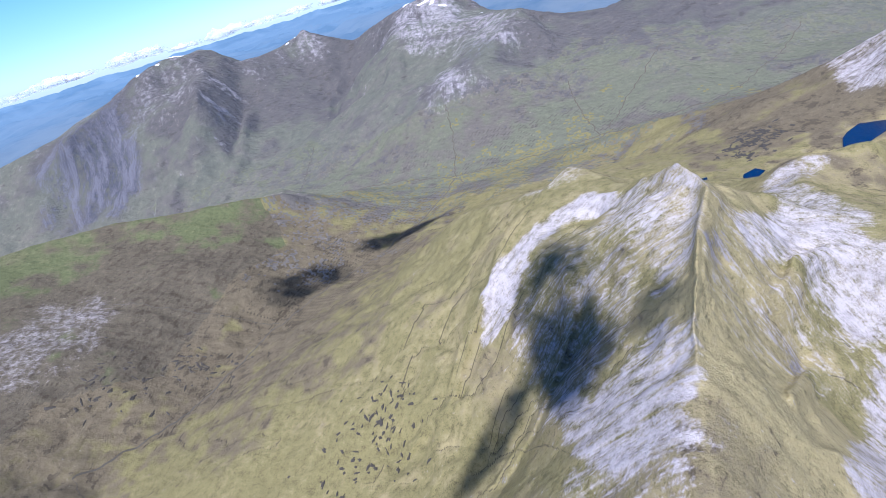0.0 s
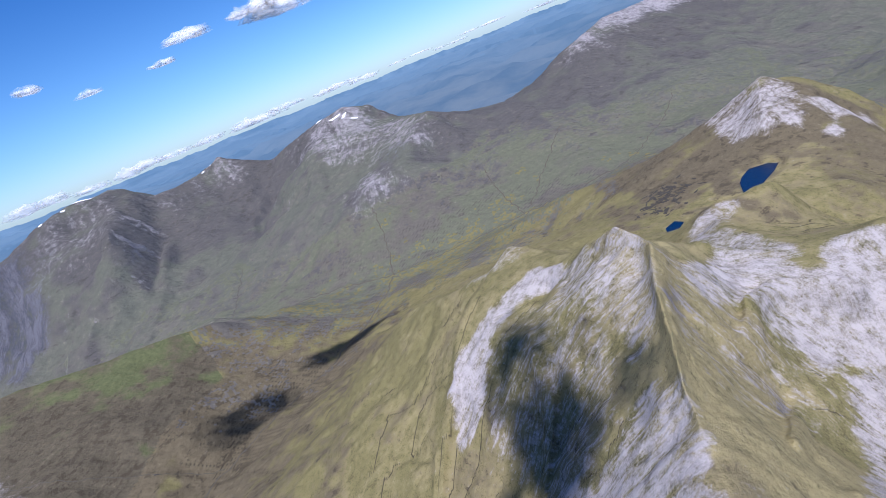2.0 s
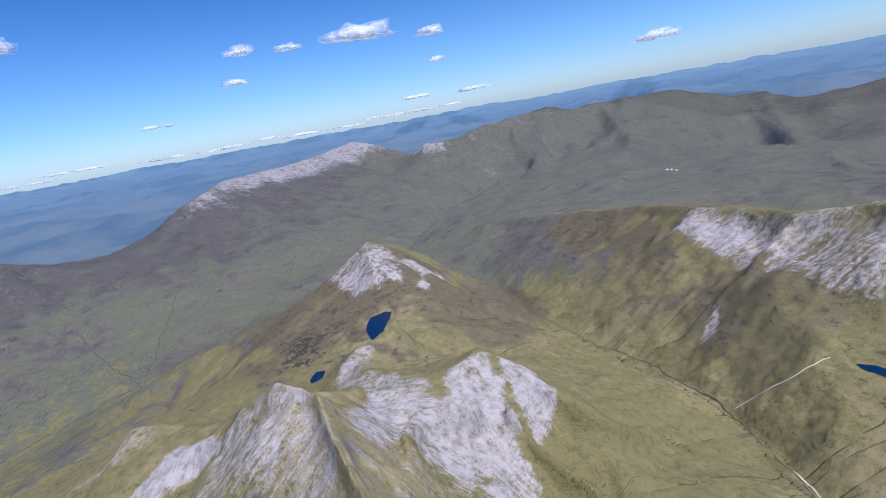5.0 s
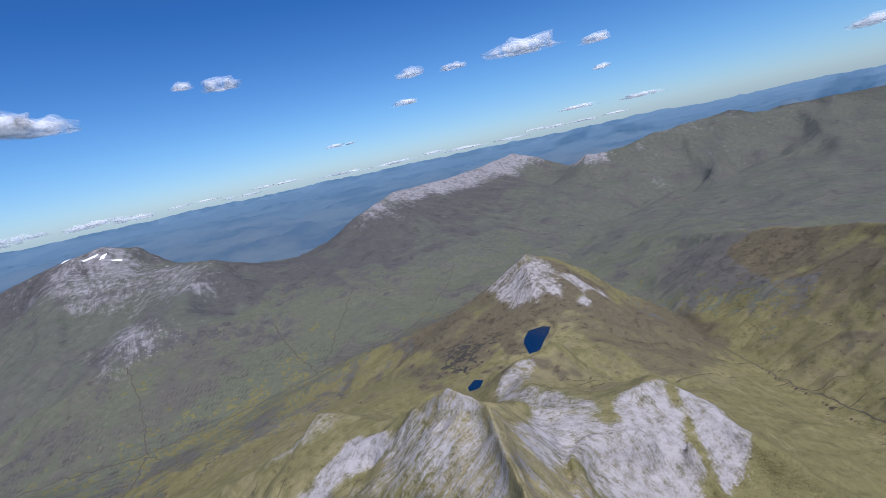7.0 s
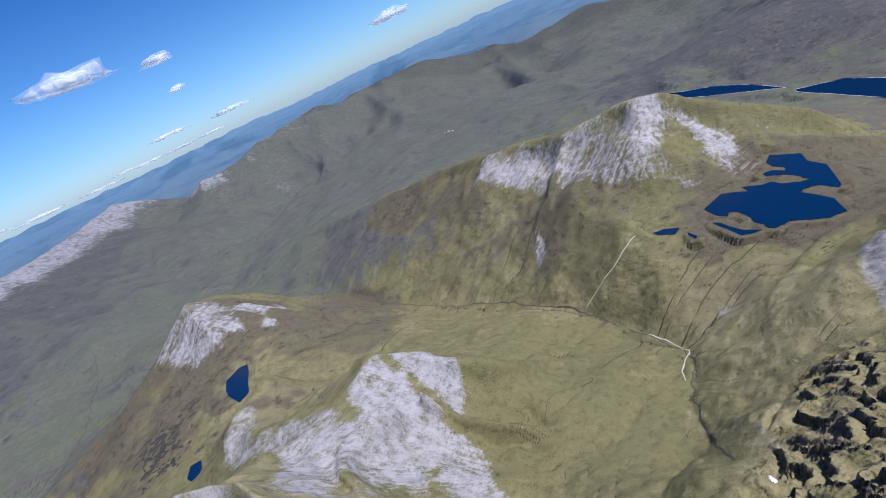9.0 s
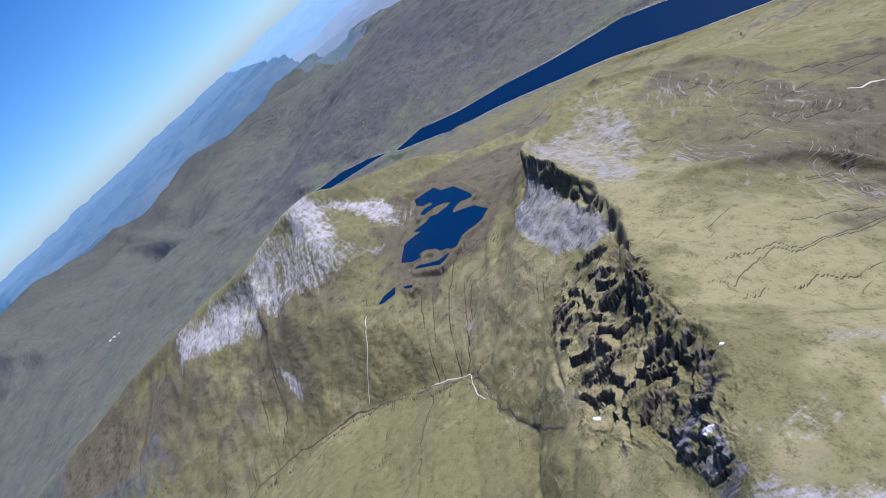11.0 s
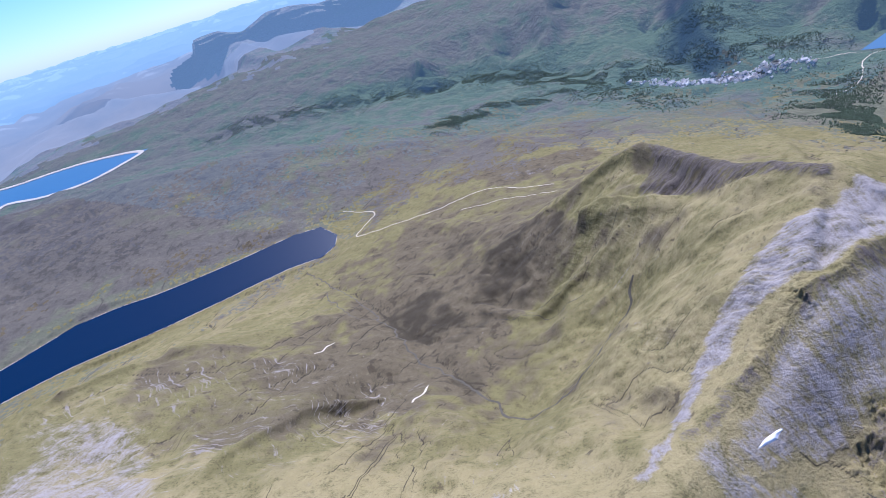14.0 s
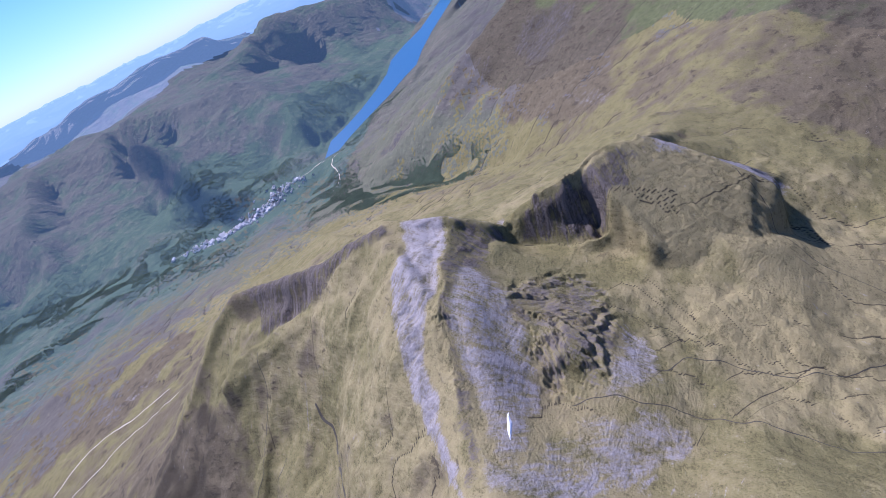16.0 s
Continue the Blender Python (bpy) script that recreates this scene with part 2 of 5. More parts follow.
# the main mountain: its crest northward, the western rib, the gully between, the east ridge
line((-160, -690, 1050), (-100, -630, 1062), (-62, -530, 1082), (-53, -430, 1090), (-37, -325, 1097), (-20, -255, 1103), (10, -160, 1111), (30, -90, 1115), (47, -40, 1118), (38, 10, 1122), (18, 60, 1126), (-5, 110, 1090), (-48, 229, 1016))
line((-48, 229, 1016), (-102, 308, 1000), (-137, 388, 1001), (-170, 414, 1003), (-236, 327, 985), (-321, 244, 950), (-362, 134, 900), (-389, 64, 860), (-434, 7, 800), (-461, -83, 740), (-597, -180, 640))
line((-119, 181, 975), (-161, 86, 985), (-189, -23, 980), (-187, -98, 940), (-216, -150, 885), (-275, -230, 810), (-341, -286, 745), (-551, -371, 610))
line((-167, 408, 1006), (-171, 554, 900), (-148, 792, 770), (-136, 1092, 640))
line((-232, 327, 985), (-410, 472, 890), (-609, 589, 760), (-865, 786, 560))
line((47, -40, 1118), (90, 60, 1060), (182, 139, 1000), (259, 115, 962), (330, 100, 945), (387, 90, 942), (440, 80, 950), (495, 85, 955), (516, 14, 930), (524, -48, 905), (549, -147, 858))
line((36, 284, 940), (113, 403, 850), (189, 544, 770))
line((259, 115, 962), (300, 200, 935), (310, 290, 925), (340, 420, 895), (400, 465, 893), (459, 460, 900), (515, 450, 902), (560, 520, 860), (620, 650, 800))
mound(500, 455, 22, 70)
mound(380, 455, 12, 55)
line((549, -147, 858), (600, -185, 800), (672, -195, 740), (790, -205, 650))
line((406, -72, 915), (409, -142, 838), (430, -200, 790), (459, -281, 735))
line((21, -151, 1068), (122, -144, 965), (177, -50, 980), (240, 0, 955), (357, -38, 930))
line((63, -335, 990), (141, -207, 885), (297, -124, 885), (298, -214, 805), (330, -300, 760), (441, -417, 712), (619, -479, 672))
line((2, -432, 1025), (103, -382, 950), (190, -330, 840), (266, -299, 768))
line((10, -560, 1000), (130, -500, 900), (257, -497, 775), (369, -528, 715))
line((-250, -503, 900), (-463, -434, 720), (-762, -351, 580))
line((495, 85, 955), (560, 180, 880), (640, 300, 760), (748, 409, 680))
# the col with its pools, and the cone
line((101, 746, 725), (202, 777, 728), (342, 746, 738), (464, 836, 745), (584, 785, 756))
line((801, 628, 765), (898, 560, 722), (949, 412, 650))
line((986, 1332, 950), (1013, 1342, 948))
line((986, 1332, 948), (803, 1416, 820), (574, 1507, 715), (263, 1742, 600), (12, 1854, 515), (-236, 1957, 430))
line((985, 1305, 946), (884, 1145, 860), (843, 1070, 810), (813, 993, 768))
line((1013, 1342, 946), (1065, 1203, 880), (1115, 1081, 810), (1135, 937, 740), (1167, 791, 680))
line((1013, 1342, 946), (1188, 1392, 850), (1390, 1430, 720), (1592, 1486, 600))
line((278, 1038, 700), (168, 1290, 600), (16, 1594, 500))
# the eastern glen: its stream down from the lochan corrie
line((312, -603, 765), (421, -570, 715), (575, -544, 675), (675, -553, 655), (752, -549, 640), (845, -480, 610), (989, -338, 580), (1072, -260, 560), (1198, -6, 520), (1327, 319, 490), (1532, 811, 460), (1793, 1393, 430), (1998, 1887, 420), (1900, 2377, 430))
line((1072, -260, 560), (1107, -376, 650), (1149, -455, 718))
# the mountain above the large lochan
line((1752, -524, 1003), (1811, -448, 990), (1816, -343, 960), (1847, -215, 930), (2051, 32, 890), (2201, 312, 850), (2386, 651, 790), (2447, 1020, 720), (2574, 1538, 640), (2688, 1993, 560), (2732, 2486, 470))
line((1752, -524, 1003), (1761, -606, 990), (1737, -720, 930), (1739, -870, 860), (1812, -1047, 760), (1943, -1205, 600))
line((1752, -524, 1003), (1573, -511, 900), (1448, -532, 820), (1381, -573, 765), (1328, -615, 745))
line((1847, -215, 930), (1666, -154, 830), (1513, -95, 720), (1385, -67, 600))
line((2201, 312, 850), (1925, 420, 690), (1706, 558, 560))
line((1399, -421, 760), (1250, -439, 735), (1170, -551, 728))
line((1593, -1001, 740), (1733, -1256, 620), (1881, -1572, 450), (1932, -1890, 380))
line((2369, -314, 700), (2777, -636, 520), (3186, -958, 390))
line((2661, 703, 620), (3192, 599, 430), (3944, 395, 370))
# the cliffed ridge: its edge, the foot of the crags, its far end
line((-160, -690, 1050), (-58, -690, 1040), (15, -681, 1028), (54, -717, 1018), (82, -768, 1004), (128, -795, 988), (203, -802, 964), (306, -840, 944), (357, -892, 934), (456, -961, 922), (554, -1004, 916), (654, -1001, 925), (786, -1019, 942), (828, -1028, 938))
line((-4, -636, 960), (101, -674, 905), (202, -667, 868), (265, -673, 850), (395, -726, 820), (403, -845, 872), (481, -869, 858), (563, -884, 850), (709, -866, 848), (826, -927, 830), (921, -1024, 800))
line((256, -622, 815), (372, -654, 785), (507, -709, 775), (677, -711, 765), (840, -777, 750), (990, -886, 740), (1055, -993, 738))
line((828, -1028, 938), (902, -1121, 905), (1016, -1297, 845), (978, -1444, 795), (891, -1559, 740), (791, -1647, 690), (663, -1756, 600), (554, -1930, 510), (575, -2192, 420))
line((1016, -1297, 845), (1153, -1412, 700), (1409, -1569, 540), (1721, -1729, 430))
line((1059, -1165, 760), (1204, -1197, 690), (1516, -1411, 560))
line((456, -989, 915), (438, -1139, 860), (368, -1328, 740), (198, -1417, 610))
line((82, -800, 1000), (47, -918, 930), (-19, -1077, 800), (-84, -1194, 715))
# the crags: buttresses a stone's throw out from the edge, and the scree below them
EDGE = np.array([(30, -690, 1024), (54, -717, 1018), (82, -768, 1004), (128, -795, 988), (203, -802, 964), (306, -840, 944), (357, -892, 934), (456, -961, 922), (554, -1004, 916), (654, -1001, 925), (786, -1019, 942), (828, -1028, 938)], float)
CRAG_FOOT = []
for a, b in zip(EDGE[:-1], EDGE[1:]):
    for k in range(int(np.hypot(*(b - a)[:2]) / 17)):
        p = a + (b - a) * (k * 17 / np.hypot(*(b - a)[:2]))
        away = np.array((-(b - a)[1], (b - a)[0])) / np.hypot(*(b - a)[:2])
        n = len(CRAG_FOOT)
        jut = math.sin(n * 1.9) + 0.5 * math.sin(n * 0.7)
        soft = 0.35 if p[0] < 340 or p[0] > 480 else 1.0
        out = (30 if p[0] > 480 else 36) + 14 * soft * jut
        CRAG_FOOT.append((p[0] + away[0] * out, p[1] + away[1] * out, p[2] - (30 if p[0] > 480 else 44) + 16 * soft * jut))
line(*CRAG_FOOT)
FOOT_OF_CRAGS = len(LINES) - 1
# the southern basin and its stream to the long loch
line((-330, -1420, 760), (-245, -1340, 700), (-84, -1213, 690), (-9, -1298, 650), (60, -1431, 605), (161, -1617, 555), (289, -1809, 505), (511, -2138, 430), (722, -2404, 370), (849, -2533, 348))
line((-290, -1600, 742), (-149, -1577, 640), (1, -1713, 600))
line((1, -1867, 590), (15, -2092, 560), (17, -2304, 540), (186, -2560, 450), (366, -2772, 400), (556, -2890, 365))
# the twin-topped mountain: rib, summit, southern shoulder, notch, dark northern face
line((-160, -690, 1050), (-206, -808, 1005), (-233, -887, 988), (-290, -945, 972), (-406, -1040, 968), (-506, -1101, 998), (-562, -1194, 1030), (-641, -1293, 1056), (-605, -1396, 1030), (-564, -1471, 1002), (-530, -1665, 966), (-505, -1795, 944), (-437, -1862, 890), (-355, -1890, 820), (-271, -1931, 750), (-188, -2035, 640))
for side in (-46, 46):
    line(*[(x + side * 0.62, y - side * 0.78, z - 20) for x, y, z in ((-233, -887, 988), (-290, -945, 972), (-406, -1040, 968), (-506, -1101, 998), (-562, -1194, 1030))])
line((-458, -1204, 945), (-339, -1088, 925), (-252, -1023, 900))
line((-321, -1729, 830), (-396, -1635, 880), (-455, -1545, 915), (-507, -1445, 940))
line((-641, -1293, 1056), (-682, -1186, 1040), (-727, -1131, 985), (-761, -1125, 955), (-790, -1059, 985), (-817, -1011, 1000), (-895, -947, 1013), (-953, -907, 1005), (-1009, -845, 938), (-1083, -772, 852), (-1186, -713, 745))
line((-953, -907, 1007), (-1099, -921, 930), (-1294, -945, 820), (-1545, -929, 745), (-1629, -872, 760), (-1846, -787, 820), (-2144, -627, 890), (-2529, -432, 950), (-2700, -300, 981))
line((-723, -1113, 930), (-757, -1068, 905), (-775, -985, 898), (-838, -912, 885), (-835, -750, 866), (-880, -690, 822), (-981, -670, 772))
line((-532, -1062, 952), (-462, -1010, 935), (-428, -976, 924), (-384, -930, 916), (-326, -874, 940))
line((-607, -1089, 945), (-595, -1022, 925), (-530, -934, 915), (-476, -944, 890), (-429, -938, 885))
line((-669, -986, 905), (-619, -890, 880), (-580, -859, 850), (-561, -832, 842))
line((-355, -878, 905), (-414, -769, 828), (-515, -751, 812), (-606, -780, 806), (-631, -732, 788), (-636, -648, 758), (-689, -587, 715), (-760, -537, 680), (-1015, -431, 600), (-1299, -345, 560), (-1494, -215, 530))
line((-160, -600, 960), (-400, -588, 840), (-520, -568, 742), (-636, -513, 690))
# the western glen and the hills past it
line((-1578, -186, 560), (-1461, 32, 520), (-1434, 219, 490), (-1406, 606, 440), (-1287, 917, 410), (-1151, 1124, 390), (-950, 1653, 350), (-925, 2104, 338))
line((-2700, -300, 981), (-2978, -13, 930), (-2880, 341, 975), (-2721, 830, 885), (-2482, 1093, 825), (-2169, 1241, 760), (-1916, 1375, 720), (-1736, 1509, 660), (-1695, 1640, 565))
line((-2482, 1093, 825), (-2721, 1461, 600), (-2903, 1955, 330))
line((-2431, 1842, 520), (-1959, 1828, 575), (-1681, 1680, 555), (-1402, 1722, 430))
line((-2079, 178, 760), (-1780, 219, 640), (-1607, 265, 540))
line((-2700, -300, 981), (-3190, -852, 880), (-3655, -1255, 1032), (-3401, -1761, 960), (-3105, -2199, 850), (-2887, -2335, 740), (-2635, -2546, 600), (-2500, -2770, 420), (-2440, -3100, 220))
line((-1545, -929, 745), (-1617, -1242, 650), (-1731, -1554, 520), (-1973, -2072, 330), (-2119, -2589, 200), (-2366, -3415, 80), (-2514, -4242, 10))
line((-640, -1292, 1050), (-832, -1670, 850), (-1076, -2082, 640), (-1319, -2702, 420), (-1611, -3527, 180), (-1855, -4301, 30))
line((-3655, -1255, 1032), (-4662, -1679, 935), (-5800, -1500, 1000), (-7500, -1300, 900))
line((-3399, -1762, 900), (-3887, -2887, 450), (-4279, -4317, 20))
line((-5800, -1500, 1000), (-6219, -3607, 479), (-6789, -5110, 11))
# the northern glen
line((-5645, 1545, 60), (-4207, 2390, 200), (-2899, 2107, 290), (-2146, 2194, 310), (-1493, 2282, 325), (-925, 2104, 338), (-392, 2152, 370), (-9, 2209, 400), (702, 2328, 455), (1900, 2377, 430), (2627, 2976, 380), (3457, 3577, 360), (5035, 4098, 351), (7530, 4365, 343))
# the northern range
line((-6522, 2851, 818), (-5628, 3554, 999), (-5199, 4097, 1187), (-4933, 4358, 1339), (-4784, 4755, 1416), (-4466, 5131, 1384), (-4300, 5200, 1280), (-4080, 5277, 1110), (-3630, 5545, 1162), (-3401, 5776, 1242), (-2737, 5744, 977), (-2451, 5533, 1064), (-1941, 5387, 1206), (-1500, 5403, 1279), (-1212, 5668, 1166), (-941, 5203, 957), (-494, 4258, 986), (-203, 4407, 865), (222, 4576, 700), (541, 4884, 720), (1051, 4971, 983), (1361, 5099, 1060), (1751, 5618, 1120), (2876, 6258, 1094), (3783, 6814, 1117), (4564, 6937, 1208), (5011, 6389, 906))
line((-5199, 4097, 1187), (-5088, 3149, 994), (-5134, 3001, 600), (-4676, 2631, 300))
line((-4466, 5131, 1384), (-3942, 4163, 1117), (-3666, 3591, 920), (-3900, 3024, 520), (-3773, 2545, 260))
line((-3950, 4850, 1120), (-3700, 4500, 820), (-3284, 3019, 380), (-3118, 2480, 300))
line((-2735, 5566, 890), (-2707, 4461, 550), (-2476, 3091, 380), (-2256, 2560, 320))
line((-1941, 5387, 1206), (-1771, 4180, 896), (-1694, 3824, 700), (-2109, 3085, 440), (-2149, 2558, 330))
line((-494, 4258, 986), (-692, 3659, 800), (-1128, 3223, 690), (-1518, 2808, 460), (-1566, 2490, 340))
line((-494, 4258, 986), (-239, 3529, 620), (-157, 2911, 470))
line((1361, 5099, 1060), (989, 4233, 760), (738, 3304, 560))
line((2876, 6258, 1094), (2797, 4983, 700), (2654, 3968, 480))
line((4564, 6937, 1208), (4185, 6105, 788), (4371, 5706, 649), (4766, 5600, 855), (5009, 5627, 1012), (5025, 5297, 884), (4974, 4857, 707))
line((5009, 5627, 1012), (5678, 6386, 708), (6584, 6872, 511))
line((7578, 6347, 616), (8679, 7351, 518), (9490, 6341, 850), (10773, 7962, 1004), (12590, 8080, 744), (15137, 8671, 858))
line((5330, 5379, 971), (6429, 5698, 1037), (8040, 5818, 1121), (8846, 5562, 975), (10173, 5324, 1003), (11653, 4610, 981), (13143, 3472, 475))
line((8040, 5818, 1121), (6552, 4956, 825), (5594, 3913, 531))
line((10173, 5324, 1003), (7395, 3319, 467), (6254, 2471, 328))
line((13143, 3472, 475), (8150, 1248, 230), (5896, 252, 263), (6540, -122, 123), (7359, -771, -64))
# the low country behind the northern range
line((-7500, 5500, 60), (-5500, 7000, 80), (-3000, 7700, 90), (-800, 7400, 150), (400, 7000, 200), (1500, 7700, 150), (3500, 8800, 180), (5500, 9200, 250), (7500, 8500, 300))
line((400, 7000, 200), (380, 5600, 450))
line((-2735, 7300, 120), (-2735, 6300, 600))
# the southern moor past the long loch
line((4383, -230, 420), (4937, -1406, 540), (5436, -2656, 570), (4214, -3815, 565), (2842, -4174, 550), (1750, -4173, 520), (1213, -4106, 470), (459, -3898, 400), (210, -3830, 330))
line((-60, -3640, 350), (-175, -3565, 400), (-492, -3029, 440), (-443, -2609, 500))
line((4151, -2864, 500), (3346, -2668, 420))
line((2096, -3523, 450), (1728, -3069, 390))
line((557, -3124, 370), (244, -3458, 350), (-170, -4081, 250), (-680, -4690, 90))
line((8877, -3088, 609), (6875, -3654, 526), (5374, -4330, 499))
# the southern glen down to the sea loch, the moor and the ranges past it
line((4948, -11256, 723), (3378, -9432, 683), (2435, -8706, 548), (1831, -9078, 562), (1307, -8979, 544), (770, -8952, 554), (-114, -8999, 688), (-776, -9074, 697), (-1535, -8778, 821), (-2139, -8856, 861), (-2489, -8478, 793), (-2891, -8344, 831), (-2995, -7768, 858), (-3241, -7112, 738))
line((3872, -5795, 300), (2298, -5648, 200), (1556, -5861, 150), (901, -6438, 110), (235, -6629, 80), (-563, -6341, 55), (-1244, -5056, 30), (-1733, -4696, 12), (-2209, -4474, 5))
line((-114, -8999, 688), (-236, -7524, 450), (-390, -6988, 250), (-503, -6735, 90))
line((1831, -9078, 562), (1497, -7412, 430), (1293, -6646, 260))
line((775, -7439, 420), (489, -6585, 260), (218, -6751, 100))
line((-1946, -8523, 600), (-1542, -7045, 300), (-1426, -5873, 90), (-1316, -5247, 35))
line((-2139, -8856, 861), (-1185, -7250, 560), (-1032, -6654, 330), (-971, -6227, 80))
line((-2489, -8478, 793), (-2596, -6769, 560), (-2505, -5946, 300), (-2036, -5774, 180), (-1834, -5426, 30))
line((-3241, -7112, 738), (-3036, -7111, 500), (-2540, -6700, 300), (-2045, -6330, 60))
line((-3076, -8421, 640), (-2316, -7001, 320), (-1804, -6228, 100))
line((-3241, -7112, 738), (-3392, -6697, 742), (-3717, -6391, 778), (-3852, -6184, 671), (-3634, -5605, 476), (-3296, -4986, 310), (-3228, -4841, 15))
line((-3717, -6391, 778), (-3254, -6087, 499), (-2943, -5631, 230), (-2735, -5155, 40))
line((-3852, -6184, 671), (-4369, -6054, 426), (-4341, -5291, 255), (-4592, -5269, 10))
line((-2489, -8478, 793), (-4343, -8457, 720), (-4847, -8279, 765), (-5590, -8139, 871), (-6388, -8150, 979), (-6765, -7953, 930), (-7487, -7666, 786), (-8292, -7200, 679))
line((-5590, -8139, 871), (-5815, -8108, 520), (-6216, -7479, 300), (-6074, -6336, 15))
line((5561, -11734, 975), (5036, -11987, 1022), (4576, -12184, 896), (3959, -12415, 1118), (3283, -12627, 1047), (2701, -12777, 915), (2061, -12908, 1013), (1381, -13009, 927), (814, -13064, 808), (203, -13095, 729), (-403, -13096, 607), (-772, -13082, 811), (-1824, -12983, 751), (-2784, -13353, 805), (-3390, -13210, 893), (-3974, -13043, 934), (-4682, -12799, 1120), (-5227, -12580, 1079), (-5762, -12336, 1178), (-6241, -12091, 1197), (-6728, -11816, 1045), (-7219, -11511, 1083))

# water
lake("pool", 760, (589, 758), (624, 845), (651, 884), (703, 934), (768, 929), (783, 899), (744, 855), (684, 805), (634, 755))
lake("pool", 739, (315, 701), (329, 746), (369, 776), (390, 751), (360, 716))
lake("pool", 728, (182, 736), (197, 777), (237, 787), (233, 751))
lake("lochan", 735, (1273, -648), (1219, -675), (1201, -703), (1228, -709), (1211, -733), (1166, -755), (1140, -756), (1115, -777), (1098, -779), (1087, -795), (1098, -816), (1109, -835), (1097, -873), (1086, -910), (1100, -934), (1102, -951), (1133, -948), (1180, -945), (1222, -915), (1251, -890), (1271, -901), (1272, -937), (1234, -971), (1248, -979), (1325, -982), (1391, -983), (1442, -950), (1509, -948), (1534, -902), (1554, -871), (1505, -853), (1464, -863), (1438, -890), (1411, -887), (1435, -856), (1428, -829), (1398, -836), (1392, -876), (1355, -907), (1321, -925), (1316, -904), (1330, -861), (1358, -839), (1351, -814), (1366, -762), (1328, -776), (1344, -733), (1349, -703), (1312, -676))
lake("pool", 735, (1181, -659), (1172, -679), (1143, -697), (1106, -727), (1090, -770), (1083, -737), (1082, -718), (1116, -700))
lake("pool", 735, (1190, -499), (1202, -534), (1189, -575), (1158, -560), (1171, -514))
lake("pool", 735, (1153, -593), (1122, -616), (1108, -611), (1134, -595))
lake("long_loch", 344, (3314, -1284), (3261, -1517), (2947, -1723), (2697, -1992), (2394, -2231), (2127, -2539), (1899, -2633), (1731, -2659), (1372, -2803), (1036, -2977), (875, -2998), (751, -2862), (739, -2746), (788, -2663), (945, -2629), (1126, -2540), (1245, -2471), (1555, -2320), (1895, -2195), (2196, -2000), (2497, -1805), (2748, -1573), (3068, -1399), (3247, -1284))
lake("small_loch", 345, (3399, -1254), (3666, -1123), (3921, -916), (4032, -707), (4205, -498), (4141, -368), (4024, -495), (3848, -715), (3709, -860), (3584, -1026))
lake("reservoir", 327, (10900, -5400), (10364, -5834), (9847, -6175), (8512, -6100), (8100, -5600), (7139, -6116), (6516, -6223), (5682, -6041), (5227, -6243), (4705, -6331), (3800, -6153), (3844, -5803), (4018, -5315), (4528, -5194), (5111, -5375), (5010, -5068), (6110, -5154), (6640, -5033), (7140, -4752), (7996, -4919), (8886, -4933), (10500, -4850))
lake("sea_loch", 0, (-2948, -4457), (-3301, -4695), (-3651, -4735), (-4019, -4813), (-4502, -4958), (-5037, -5161), (-5564, -5471), (-6157, -5634), (-6859, -5755), (-7897, -6124), (-8572, -6372), (-9842, -6828), (-9344, -6248), (-8179, -5889), (-7332, -5593), (-6472, -5290), (-5679, -4970), (-5110, -4700), (-4722, -4651), (-4264, -4552), (-3793, -4500), (-3413, -4448), (-3083, -4372))


# ---- noise ----
TURN = np.random.RandomState(7).rand(4096) * 2 * math.pi
TC, TS = np.cos(TURN), np.sin(TURN)


def lattice_noise(x, y, seed=0):
    """Smooth noise about -0.7 to 0.7, one wave to a metre."""
    ix, iy = np.floor(x).astype(np.int64), np.floor(y).astype(np.int64)
    fx, fy = x - ix, y - iy
    u, v = fx * fx * fx * (fx * (fx * 6 - 15) + 10), fy * fy * fy * (fy * (fy * 6 - 15) + 10)

    def corner(a, b):
        k = ((ix + a) * 374761393 + (iy + b) * 668265263 + seed * 974634777) % 1000003
        k = (k * 7919 + 12345) % 4096
        return TC[k] * (fx - a) + TS[k] * (fy - b)

    low = corner(0, 0) * (1 - u) + corner(1, 0) * u
    return low * (1 - v) + (corner(0, 1) * (1 - u) + corner(1, 1) * u) * v


def step(a, lo, hi):
    t = np.clip((a - lo) / (hi - lo), 0, 1)
    return t * t * (3 - 2 * t)


# ---- the land's heights: a sheet stretched over the lines, worked out on rings round the mountain ----
R0, R1 = 40.0, 60000.0
NT = 512
DT = 2 * math.pi / NT
NR = int(math.log(R1 / R0) / DT) + 2


def cells(x, y):
    """Ring and spoke, as fractions, of true places."""
    r = np.hypot(x - CX, y - CY)
    return np.clip(np.log(np.maximum(r, R0) / R0) / DT, 0, NR - 1), (np.arctan2(x - CX, y - CY) / DT) % NT


def inside(shore, x, y):
    """Whether places lie within a closed line."""
    hit = np.zeros(np.shape(x), bool)
    for (ax, ay), (bx, by) in zip(shore, np.roll(shore, -1, 0)):
        if ay != by:
            hit ^= ((ay > y) != (by > y)) & (x < (bx - ax) * (y - ay) / (by - ay) + ax)
    return hit


